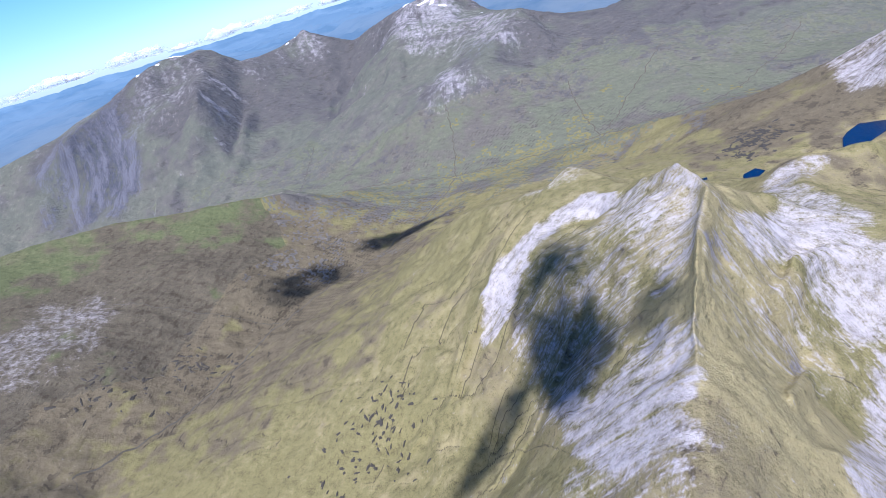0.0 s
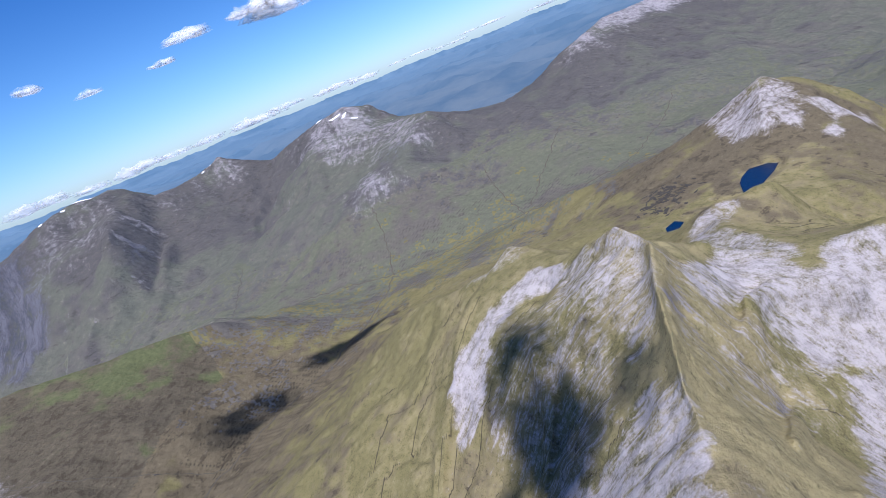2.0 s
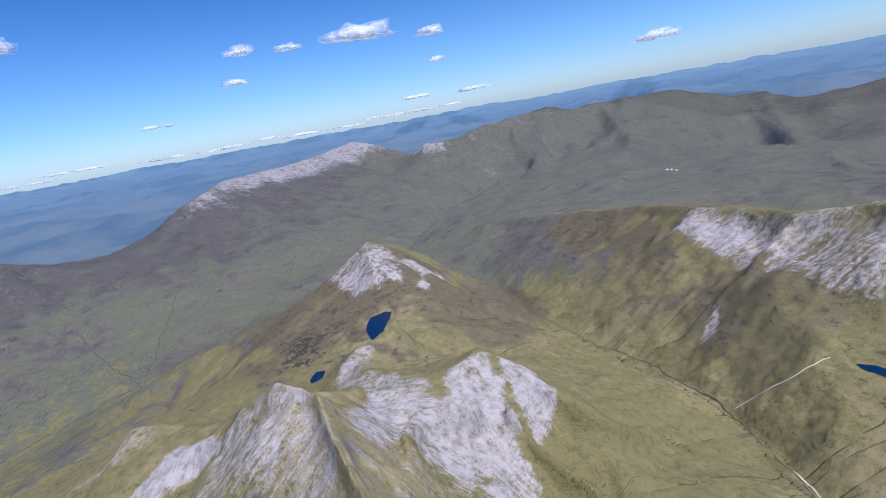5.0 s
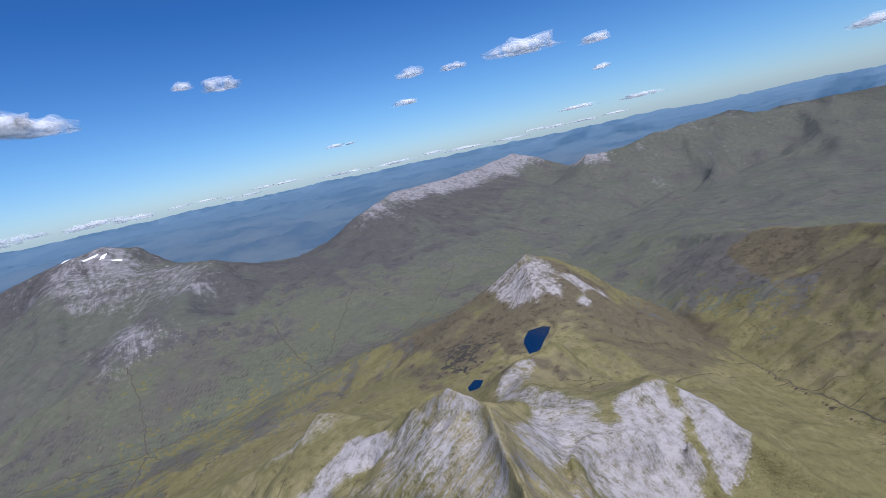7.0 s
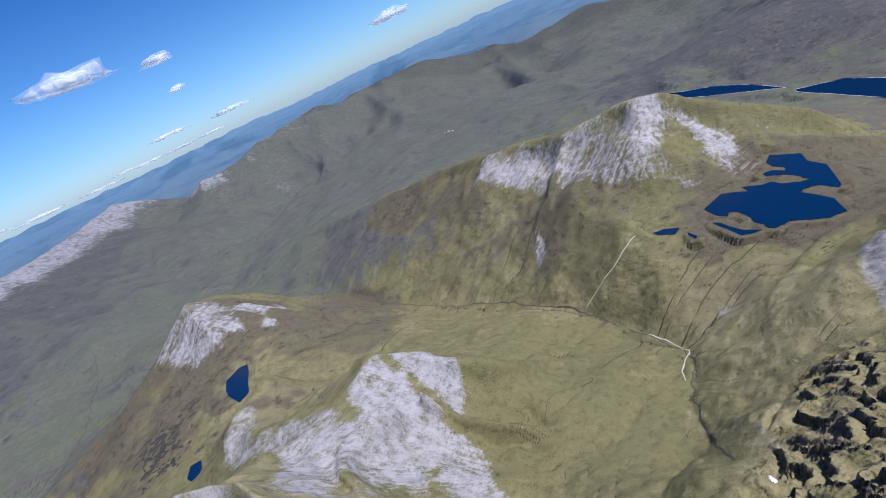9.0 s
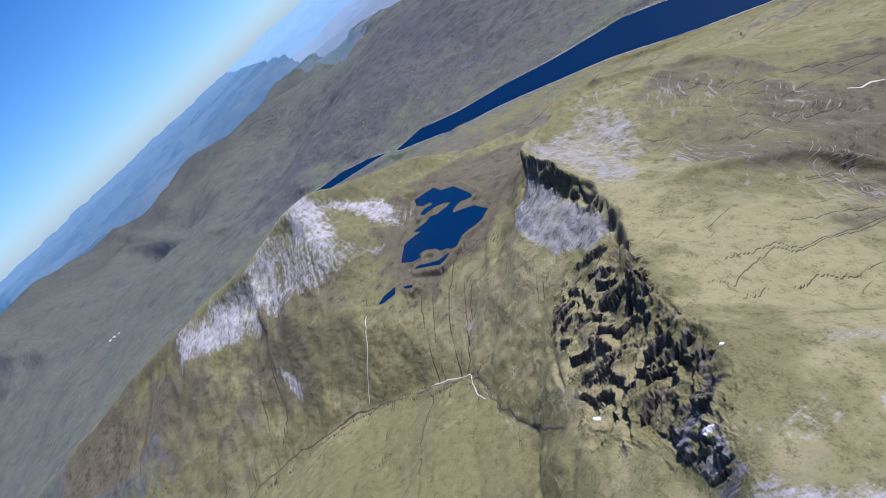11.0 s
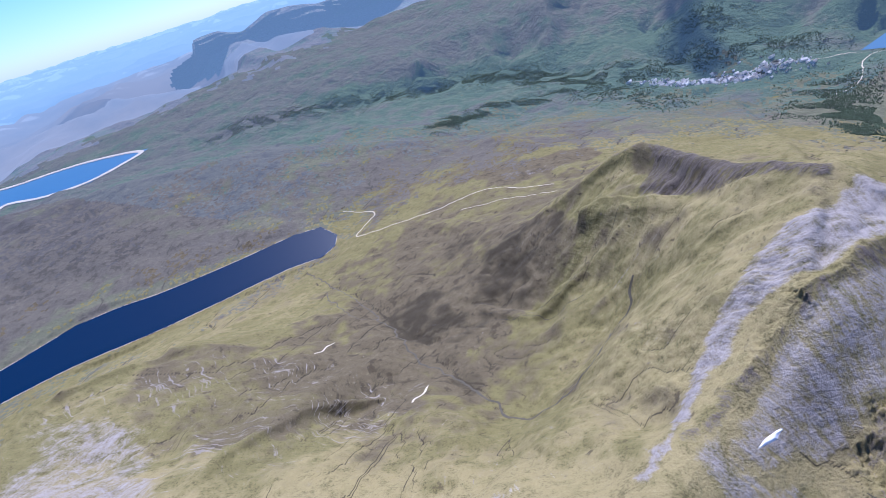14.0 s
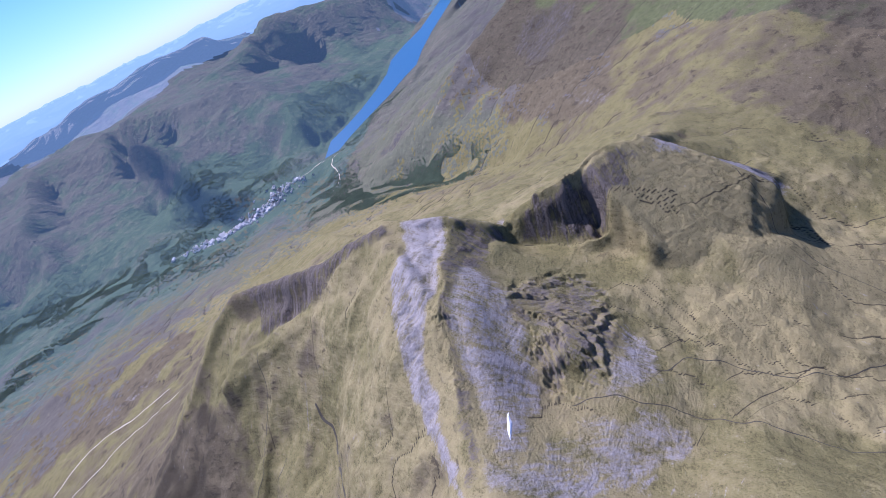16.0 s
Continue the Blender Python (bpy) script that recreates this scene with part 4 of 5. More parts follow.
zone(PEAT_AT, 0.75, 40, (296, -1740), (60, -1900), (-188, -2067), (-330, -1800), (-226, -1660), (-23, -1600), (216, -1648))
zone(PEAT_AT, 0.62, 40, (347, -1884), (50, -1945), (-193, -1868), (-249, -1736), (-153, -1661), (12, -1574), (114, -1512), (205, -1613))
zone(PEAT_AT, 0.45, 40, (250, -2100), (60, -2300), (-150, -2100), (60, -1900))
for place in ((-1900, -4650, 900, 330, 120), (-2150, -2900, 750, 260, 0), (300, -6400, 1500, 230, 100), (-2350, -5650, 650, 420, 140), (-4200, -5300, 1000, 300, 75)):
    patch(HEATH_AT, *place, -1.0)
    patch(DRY_AT, *place, -0.7)
for place in ((-495, -1724, 70, 35, 0, 0.8), (-527, -1547, 70, 35, 0, 0.7), (-414, -1677, 60, 40, 0, 0.6), (-339, -1855, 60, 30, 0, 0.5)):
    patch(HEATH_AT, *place)
# pale stony steps that follow the contours
STEPS = np.zeros(BASE.shape)
zone(STEPS, 1.0, 30, (1000, -1350), (871, -1511), (598, -1640), (189, -1461), (93, -1299), (230, -1185), (463, -1035), (840, -1040))
zone(STEPS, 0.8, 25, (1730, -600), (1640, -830), (1500, -840), (1441, -740), (1600, -640))
SCREE_AT += 0.15 * np.minimum(STEPS, 1)
patch(DRY_AT, -1900, -1050, 800, 500, 60, -1.0)
patch(HEATH_AT, 5000, -1700, 2600, 1300, 60, 0.8)
# darker heather tone over the western glen stands in for cloud shade
patch(HEATH_AT, -1500, 500, 1100, 700, 20, 0.4)
zone(HEATH_AT, 1.0, 60, (-2200, -1950), (-3000, -2400), (-2900, -1800), (-2300, -1350), (-1850, -1320), (-1950, -1500))
zone(HEATH_AT, 0.95, 60, (1020, -620), (1250, -560), (1420, -640), (1600, -850), (1700, -1250), (1300, -1500), (1000, -1150))
patch(DRY_AT, 1300, -900, 450, 350, 60, -0.6)
patch(HEATH_AT, 2200, 1000, 330, 250, 20, 0.7)
patch(HEATH_AT, 690, -1480, 300, 130, 150, 0.5)
zone(HEATH_AT, 0.75, 30, (160, -2009), (-188, -2067), (-348, -1700), (-230, -1620), (-90, -1640), (76, -1486), (180, -1600))
zone(HEATH_AT, 0.9, 60, (-1400, -560), (-1591, -900), (-1742, -686), (-2400, -380), (-2500, 0), (-1700, 100), (-1331, -300))
zone(HEATH_AT, 0.55, 60, (1020, -620), (1500, -1000), (1700, -1250), (1300, -1500), (1000, -1150))
zone(HEATH_AT, 0.4, 60, (1900, 600), (2500, 1000), (2600, 1900), (1900, 1400))
zone(HEATH_AT, 0.5, 30, (1750, -420), (1500, -470), (1250, -440), (1100, -300), (1300, 0), (1700, 60))
zone(HEATH_AT, 1.1, 60, (1982, -3235), (1051, -3059), (959, -2990), (1690, -2800), (2100, -2700))
zone(HEATH_AT, 1.1, 80, (3735, -1895), (2877, -2885), (2376, -2956), (2282, -2604), (3347, -1800))
zone(HEATH_AT, 1.2, 40, (-24, -3010), (-641, -2993), (-618, -2808), (-134, -2696))
zone(HEATH_AT, 0.75, 60, (1068, 1004), (1762, 1177), (1558, 734), (925, 327), (798, 536), (792, 782))
zone(HEATH_AT, 0.9, 40, (687, -1600), (459, -1671), (229, -1601), (168, -1473), (319, -1352), (546, -1435))
zone(HEATH_AT, 1.0, 40, (420, -1884), (50, -2000), (-260, -1880), (-280, -1736), (-153, -1641), (12, -1544), (114, -1482), (240, -1593))
zone(HEATH_AT, 0.6, 40, (700, -1250), (560, -1640), (250, -1500), (180, -1330), (420, -1180))
SCREE_AT *= LAND
CRAG_AT *= LAND

SCREE_AT = softened(0.76 * np.clip(SCREE_AT, 0, 1.0) - 0.12, 5)
CRAG_AT = softened(np.minimum(CRAG_AT, 1.0) * 0.75, 4)

# ---- relief ----
rough = step(STEEP, 0.15, 0.75)
bare = np.clip(np.maximum(SCREE_AT * 0.8, CRAG_AT * 1.3), 0, 1)
AFAR = step(RR, 2600, 5000)
for mound_x, mound_y, high, wide in MOUNDS:
    BASE += high * np.exp(-((GX - mound_x) ** 2 + (GY - mound_y) ** 2) / wide**2)
HEIGHT = BASE + LAND * (
    (0.4 + rough + 0.5 * AFAR) * (0.1 * waves((700, 350, 180, 90, 45, 24, 13), 20) - 0.085 * np.abs(waves((260, 120, 60, 30, 16), 30)))
    - AFAR * rough * 0.14 * np.abs(waves((1600, 800, 400, 200), 50))
    - step(RR, 7500, 10000) * 0.16 * np.abs(waves((4000, 2000, 1000), 55))
    + step(CRAG_AT, 0.2, 0.7) * 0.15 * waves((90, 45, 24, 14), 40)
    + rough * bare * (STREAK * 0.0009 + GULLY * 0.0017) * RR
)
HEIGHT = np.where(WATER > 0.5, BASE, HEIGHT)


# ---- running water: every cell drains to its lowest neighbour, and gathered water cuts a bed ----
def gathered(h):
    """How many cells drain through each cell."""
    first, last = np.searchsorted(logs, [math.log(260), math.log(16000)])
    grid = h[first:last]
    n, lake_cells = len(grid), WATER[first:last].ravel() > 0.5
    level = (grid + 0.4 * rng.rand(*grid.shape) * (RR[first:last] / 1000)).ravel().tolist()
    size = n * SPOKES
    to, seen, order = [-1] * size, bytearray(size), []
    edge = [k for k in range(SPOKES)] + [size - 1 - k for k in range(SPOKES)] + np.nonzero(lake_cells)[0].tolist()
    low = min(level)
    shelves = [[] for _ in range(int((max(level) - low) * 4) + 2)]
    for k in edge:
        if not seen[k]:
            seen[k] = 1
            shelves[int((level[k] - low) * 4)].append(k)
    for height, shelf in enumerate(shelves):
        while shelf:
            k = shelf.pop()
            order.append(k)
            j = k % SPOKES
            left, right = k - 1 if j else k + SPOKES - 1, k + 1 if j < SPOKES - 1 else k - SPOKES + 1
            for m in (left, right, k - SPOKES, k + SPOKES, left - SPOKES, left + SPOKES, right - SPOKES, right + SPOKES):
                if 0 <= m < size and not seen[m]:
                    seen[m] = 1
                    to[m] = k
                    shelves[max(height, int((level[m] - low) * 4))].append(m)
    count = [1] * size
    for k in reversed(order):
        if to[k] >= 0:
            count[to[k]] += count[k]
    out = np.ones(h.shape)
    out[first:last] = np.array(count).reshape(n, SPOKES)
    return out


RUNS = np.log10(gathered(HEIGHT))
SLOPING = step(STEEP, 0.03, 0.25) * LAND**2
HEIGHT -= SLOPING * RR * (
    0.0012 * softened(step(RUNS, 1.2, 2.4), 1)
    + (0.0028 + 0.01 * AFAR) * softened(step(RUNS, 1.9, 3.2), 6)
    + (0.004 + 0.022 * AFAR) * softened(step(RUNS, 2.8, 4.2), 40)
)
# crests and stream beds keep to their heights
for reach in (30, 5):
    over, under = np.zeros(BASE.shape), np.zeros(BASE.shape)
    for pts in LINES[:FOOT_OF_CRAGS] + LINES[FOOT_OF_CRAGS + 1 :]:
        for a, b in zip(pts[:-1], pts[1:]):
            p = a + (b - a) * np.linspace(0, 1, 80)[:, None]
            far_r = np.hypot(p[:, 0] - CX, p[:, 1] - CY)
            p, far_r = p[far_r > 150], far_r[far_r > 150]
            i = np.clip(np.round(np.interp(np.log(far_r), logs, np.arange(RINGS))).astype(int), 0, RINGS - 1)
            j = np.round(np.arctan2(p[:, 0] - CX, p[:, 1] - CY) / DS).astype(int) % SPOKES
            over[i, j], under[i, j] = np.clip(p[:, 2] - HEIGHT[i, j], -400 * AFAR[i, j], 25 + 400 * AFAR[i, j]), 1
    weight = softened(under, reach)
    HEIGHT += LAND**2 * step(RR, 260, 520) * softened(over, reach) / np.maximum(weight, 0.6 * np.percentile(weight[under > 0], 30))
# worn corrie floors
WEAR = np.zeros(BASE.shape)
zone(WEAR, 1.0, 20, (-210, -880), (-300, -990), (-450, -1090), (-600, -1130), (-690, -1090), (-700, -950), (-560, -820), (-380, -760), (-250, -800))
zone(WEAR, 1.0, 15, (200, -60), (320, -60), (420, -90), (400, -180), (300, -330), (220, -420), (80, -450), (120, -250), (150, -160))
zone(WEAR, 1.0, 15, (-780, -680), (-785, -800), (-900, -800), (-1000, -720), (-1050, -560), (-880, -520))
zone(WEAR, 1.0, 15, (240, -640), (300, -560), (400, -560), (420, -620), (330, -680))
WEAR = softened(WEAR, 4)
HEIGHT = HEIGHT + WEAR * (softened(HEIGHT, 160) - HEIGHT)
# the grassy lower slope of the northern top
slope = np.zeros(BASE.shape)
zone(slope, 1.0, 10, (-845, -985), (-960, -912), (-1090, -775), (-1100, -700), (-1000, -690), (-850, -720), (-770, -860), (-810, -950))
slope = softened(slope, 6)
along, out = RR * DS, np.gradient(RR, axis=0)
rest = HEIGHT.copy()
for _ in range(45):
    rest = np.maximum(rest, np.maximum(np.roll(rest, 1, 1), np.roll(rest, -1, 1)) - 0.72 * along)
    rest[1:-1] = np.maximum(rest[1:-1], np.maximum(rest[:-2], rest[2:]) - 0.72 * out[1:-1])
HEIGHT = HEIGHT + slope * (softened(rest, 6) - HEIGHT + 2 * GULLY)
# the sharp rib below the twin tops
rib = np.array(((-663, -1171, 6), (-464, -1084, 13), (-356, -1009, 9), (-273, -940, 0)), float)
for a, b in zip(rib[:-1], rib[1:]):
    k = np.clip(((GX - a[0]) * (b - a)[0] + (GY - a[1]) * (b - a)[1]) / ((b - a)[:2] @ (b - a)[:2]), 0, 1)
    off = np.hypot(GX - a[0] - k * (b - a)[0], GY - a[1] - k * (b - a)[1])
    HEIGHT += ((k > 0) & (k < 1)) * (a[2] + k * (b - a)[2]) * (1 + 0.12 * GULLY) * np.clip(1 - off / 24, 0, 1)
# even ground straight under the flight
for k in range(int(np.searchsorted(logs, math.log(420)))):
    r = math.exp(logs[k])
    half = min(int(22 / (r * DS)), 200)
    row, share = HEIGHT[k], min(1.0, max(0.0, (420 - r) / 150))
    for _ in range(2):
        total = np.cumsum(np.concatenate([row[-half - 1 :], row, row[:half]]))
        row = (total[2 * half + 1 :] - total[: -2 * half - 1]) / (2 * half + 1)
    HEIGHT[k] = (1 - share) * HEIGHT[k] + share * row
# the beds of the lochs, a flat strand round each, and dry land above it
for name, level, shore in LAKES:
    lo, hi = shore.min(0) - 60, shore.max(0) + 60
    i, j = np.nonzero((GX > lo[0]) & (GX < hi[0]) & (GY > lo[1]) & (GY < hi[1]))
    bed = inside(shore, GX, GY)
    strand = bed.copy()
    for _ in range(2):
        strand[1:-1] |= strand[:-2] | strand[2:]
        strand |= np.roll(strand, 1, 1) | np.roll(strand, -1, 1)
    z = HEIGHT[i, j]
    z = np.where((LAND[i, j] < 0.97) & (WATER[i, j] < 0.5) & (name != "pool"), np.maximum(z, level + 0.6), z)
    HEIGHT[i, j] = np.where(bed[i, j], level - 3, np.where(strand[i, j], level - 0.3, z))
# crags break the slope into walls and ledges
ledge = HEIGHT / 40 + 1.2 * waves((230, 100, 50), 45, 0.0) + 0.22 * GULLY
part_up = ledge - np.floor(ledge)
HEIGHT += CLIFF_AT * LAND * (24 * (step(part_up, 0.35, 0.62) - part_up) + 0.1 * waves((40, 22, 12), 47) + 1.6 * GULLY + 0.6 * STREAK)
# bare rock on the walls of the crags
wall_t, wall_r = slopes(HEIGHT)
CRAG_AT = np.maximum(CRAG_AT, CLIFF_AT * 0.8 * step(np.hypot(wall_t, wall_r), 0.9, 1.5))
WETNESS = step(RUNS, 1.9, 3.0) * (1 - 0.7 * bare) * step(PATCH, -0.6, 0.2) * step(5000 - RR, 0, 2500)
WETNESS = (WETNESS + PEAT_AT * (0.8 + 0.8 * PATCH)) * LAND

# ---- the land cut into its mountains and the ground between ----
POS, _ = drawn_in(GX, GY, HEIGHT)
MOUNTAINS = [
    ("mountain", "ridged mountain with pale scree streaks over olive grass", 560, [(-30, 0, 650), (350, 150, 480), (-80, -400, 420), (-350, 250, 450)]),
    ("mountain", "conical grey scree peak rising from brown moor", 640, [(1000, 1350, 620)]),
    ("mountain", "broad mountain with grey scree flanks above a dark lochan", 600, [(1700, -450, 560), (2000, 100, 480), (2350, 800, 450)]),
    ("mountain", "grassy ridge broken off in dark crags", 640, [(300, -900, 360), (750, -1050, 420), (850, -1400, 350)]),
    ("mountain", "twin-topped mountain with a rocky rib and grey scree corrie", 640, [(-580, -1240, 520), (-930, -940, 330), (-450, -1680, 350)]),
    ("mountain", "brown and grey hill across the western glen", 560, [(-2400, 700, 900), (-2700, -300, 900), (-3400, -1500, 1100)]),
    ("mountain_range", "long rocky mountain range with old snow patches", 420, [(-4300, 4700, 2300), (-1600, 4900, 1900)]),
    ("mountain_range", "grey quartzite ridge above a wide brown slope", 450, [(1300, 5000, 1500), (3400, 6200, 1900), (4900, 5700, 1000)]),
    ("mountain_range", "blue-grey mountains across the sea loch", 330, [(-3600, -6300, 1900), (-2600, -8200, 1300), (-6000, -8200, 2200)]),
    ("mountain_range", "hazy dark-faced mountains far past the sea loch moor", 620, [(1500, -12700, 2600), (-5500, -12400, 2800), (4600, -12100, 1800)]),
]
fi, fj = np.meshgrid(np.arange(RINGS - 1), np.arange(SPOKES), indexing="ij")
fj2 = (fj + 1) % SPOKES
QUADS = np.stack([fi * SPOKES + fj, fi * SPOKES + fj2, (fi + 1) * SPOKES + fj2, (fi + 1) * SPOKES + fj], -1).reshape(-1, 4)
mx, my, mz = (a[:-1].ravel() for a in (GX, GY, BASE))
ragged = RR[:-1].ravel() * (1 + 0.2 * PATCH[:-1].ravel() + 0.3 * rng.rand(len(mx)) - 0.15)
region = np.where(ragged > 4200, 97, np.where(ragged > 2500, 96, 99))
region = np.where((ragged > 3500) & (my < -0.5 * np.abs(mx) - 2500), 95, region)
ring_r = RR[:-1].ravel()
region = np.where((ring_r * (1 + 0.1 * PATCH[:-1].ravel()) > np.where(mx > 2000, 8600, 9600)) & (my < -2500), 93, region)
behind = np.interp(np.degrees(np.arctan2(mx - CX, my - CY)), [-75, -35, -18, 0, 10, 20, 28, 36, 45, 90], [14500, 7900, 7500, 6900, 6700, 7700, 8700, 9700, 14000, 14500])
region = np.where(my < -3000, np.where(ring_r > np.where(mx > 2500, 16000, 12800), 94, np.where((ring_r > 9800) & (mx > 2500), 91, region)), np.where(ring_r > 26000 + 9000 * PATCH[:-1].ravel(), 92, np.where(ring_r > behind, 98, region)))
best = np.ones(len(mx))
for k, (_, _, floor_z, seeds) in enumerate(MOUNTAINS):
    for sx, sy, sr in seeds:
        d = np.hypot(mx - sx, my - sy) / sr
        w = (d < best) & (mz > floor_z)
        region[w], best[w] = k, d[w]
flat = POS.reshape(-1, 3)
TRUE = np.stack([GX, GY, HEIGHT], -1)
du = np.roll(TRUE, -1, 1) - np.roll(TRUE, 1, 1)
dv = np.gradient(TRUE, axis=0)
NORMAL = np.cross(du, dv).reshape(-1, 3)
NORMAL /= np.linalg.norm(NORMAL, axis=1)[:, None] + 1e-9
NORMAL *= np.sign(NORMAL[:, 2:] + 1e-9)
MASKS = {"scree": SCREE_AT, "heath": HEATH_AT, "crag": CRAG_AT, "streak": STREAK * (0.12 + 0.22 * step(STEEP, 0.35, 0.9)), "dry": DRY_AT, "wet": WETNESS, "steps": np.minimum(STEPS, 1), "fall_a": FALLS[0], "fall_b": FALLS[1], "fall_c": FALLS[2], "fall_d": FALLS[3]}


def land_piece(name, quads, stuff):
    used, back = np.unique(quads, return_inverse=True)
    me = bpy.data.meshes.new(name)
    n = len(quads)
    me.vertices.add(len(used))
    me.vertices.foreach_set("co", flat[used].astype(np.float32).ravel())
    me.loops.add(4 * n)
    me.loops.foreach_set("vertex_index", back.reshape(-1).astype(np.int32))
    me.polygons.add(n)
    me.polygons.foreach_set("loop_start", np.arange(0, 4 * n, 4, dtype=np.int32))
    me.polygons.foreach_set("use_smooth", np.ones(n, bool))
    for key, mask in MASKS.items():
        me.attributes.new(key, "FLOAT", "POINT").data.foreach_set("value", mask.ravel()[used].astype(np.float32))
    me.attributes.new("place", "FLOAT_VECTOR", "POINT").data.foreach_set("vector", TRUE.reshape(-1, 3)[used].astype(np.float32).ravel())
    me.update(calc_edges=True)
    me.normals_split_custom_set_from_vertices(NORMAL[used])
    me.materials.append(stuff)
    return new(name, me)


quad_scree, quad_crag = SCREE_AT[:-1].ravel(), CRAG_AT[:-1].ravel()


def patches(which, least):
    """The separate patches of marked quads, each larger than a few."""
    left, found = set(np.nonzero(which)[0].tolist()), []
    while left:
        heap, mine = [left.pop()], []
        while heap:
            k = heap.pop()
            mine.append(k)
            j = k % SPOKES
            for m in (k - SPOKES, k + SPOKES, k - 1 if j else k + SPOKES - 1, k + 1 if j < SPOKES - 1 else k - SPOKES + 1):
                if m in left:
                    left.remove(m)
                    heap.append(m)
        if len(mine) >= least:
            found.append(np.array(sorted(mine)))
    return found


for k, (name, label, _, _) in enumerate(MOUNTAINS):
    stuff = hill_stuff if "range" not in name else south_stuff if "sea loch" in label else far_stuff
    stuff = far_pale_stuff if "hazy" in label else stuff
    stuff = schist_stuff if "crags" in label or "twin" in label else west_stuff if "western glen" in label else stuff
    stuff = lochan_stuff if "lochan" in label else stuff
    mine = region == k
    crag = mine & (quad_crag > 0.42)
    scree = mine & ~crag & (quad_scree > 0.22)
    pieces = [("crag", q, "dark rocky crag") for q in patches(crag, 90)] + [("scree_slope", q, "pale grey broken scree") for q in patches(scree, 90)]
    for _, q, _ in pieces:
        mine[q] = False
    hill = tagged(land_piece(name, QUADS[mine], stuff), label, name.replace("_", " "))
    for piece, q, words in pieces:
        ob = tagged(land_piece(piece, QUADS[q], stuff), words)
        ob.parent = hill
ground_near = (region == 99)
tagged(land_piece("ground", QUADS[ground_near], hill_stuff), "olive grass and brown heather moorland with peat and streams", "moorland", kind="structure")
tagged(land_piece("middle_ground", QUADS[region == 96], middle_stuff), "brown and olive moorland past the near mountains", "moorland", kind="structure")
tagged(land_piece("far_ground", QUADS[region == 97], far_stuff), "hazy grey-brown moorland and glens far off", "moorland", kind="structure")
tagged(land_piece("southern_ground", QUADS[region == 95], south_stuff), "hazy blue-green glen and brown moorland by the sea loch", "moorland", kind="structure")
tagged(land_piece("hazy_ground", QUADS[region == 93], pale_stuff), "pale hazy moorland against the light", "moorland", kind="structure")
tagged(land_piece("backdrop", QUADS[region == 92], haze_stuff), "hills at the edge of sight in painted pale blue haze", "distant hills", kind="structure")
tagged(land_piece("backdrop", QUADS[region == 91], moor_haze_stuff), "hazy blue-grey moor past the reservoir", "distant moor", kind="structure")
tagged(land_piece("backdrop", QUADS[region == 94], bright_stuff), "southern horizon hills in haze painted bright towards the sun", "distant hills", kind="structure")
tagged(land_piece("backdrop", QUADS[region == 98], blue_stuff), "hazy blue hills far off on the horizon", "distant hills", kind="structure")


# the middle of the land, under the flight
middle = np.array([[CX, CY, HEIGHT[0].mean()]])
spot = np.concatenate([TRUE[0], middle])
me = bpy.data.meshes.new("ground")
me.from_pydata(np.concatenate([POS[0], drawn_in(*middle[0])[0].reshape(1, 3)]).tolist(), [], [(k, SPOKES, (k + 1) % SPOKES) for k in range(SPOKES)])
me.attributes.new("place", "FLOAT_VECTOR", "POINT").data.foreach_set("vector", spot.astype(np.float32).ravel())
for face in me.polygons:
    face.use_smooth = True
me.materials.append(hill_stuff)
if me.polygons[0].normal.z < 0:
    me.flip_normals()
tagged(new("ground", me), "olive grass on the shoulder between the tops", "moorland", kind="structure")


def ground_height(x, y):
    """The land's height at true places."""
    x, y = np.asarray(x, float), np.asarray(y, float)
    lr = np.log(np.maximum(np.hypot(x - CX, y - CY), R0))
    i = np.interp(lr, logs, np.arange(RINGS))
    return sampled(HEIGHT, i, (np.arctan2(x - CX, y - CY) / DS) % SPOKES)


# ---- water ----
LAKE_LABELS = {"pool": "small dark peat pool in the moor", "lochan": "dark blue lochan with ragged bays and an islet", "long_loch": "long narrow dark blue loch in the glen", "small_loch": "small blue loch past the long one", "reservoir": "bright blue reservoir with a pale drained shore", "sea_loch": "blue sea loch winding between mountains"}
for name, level, shore in LAKES:
    bm = bmesh.new()
    bm.faces.new([bm.verts.new((x, y, level)) for x, y in shore])
    bm.normal_update()
    bmesh.ops.triangulate(bm, faces=bm.faces[:])
    if np.ptp(shore, axis=0).max() > 600:
        bmesh.ops.subdivide_edges(bm, edges=bm.edges[:], cuts=3, use_grid_fill=True)
    for v in bm.verts:
        v.co = drawn_in(v.co.x, v.co.y, level)[0]
    bm.normal_update()
    bmesh.ops.reverse_faces(bm, faces=[f for f in bm.faces if f.normal.z < 0])
    for f in bm.faces:
        f.smooth = True
    me = bpy.data.meshes.new(name)
    bm.to_mesh(me)
    bm.free()
    me.materials.append(far_water if name in ("reservoir", "sea_loch") else water_stuff)
    tagged(new(name, me), LAKE_LABELS[name], "lake", kind="structure")


# ---- plain parts ----
def plain(name, colour, rough=0.9, vary=0.25, scale=0.3):
    """A matt material with a little unevenness."""
    m, nodes, links, bsdf = material(name)
    co = nodes.new("ShaderNodeNewGeometry").outputs["Position"]
    links.new(mix_node(nodes, links, noise_node(nodes, links, co, scale), tuple(c * (1 - vary) for c in colour), tuple(min(1, c * (1 + vary)) for c in colour)), bsdf.inputs["Base Color"])
    bsdf.inputs["Roughness"].default_value = rough
    return m


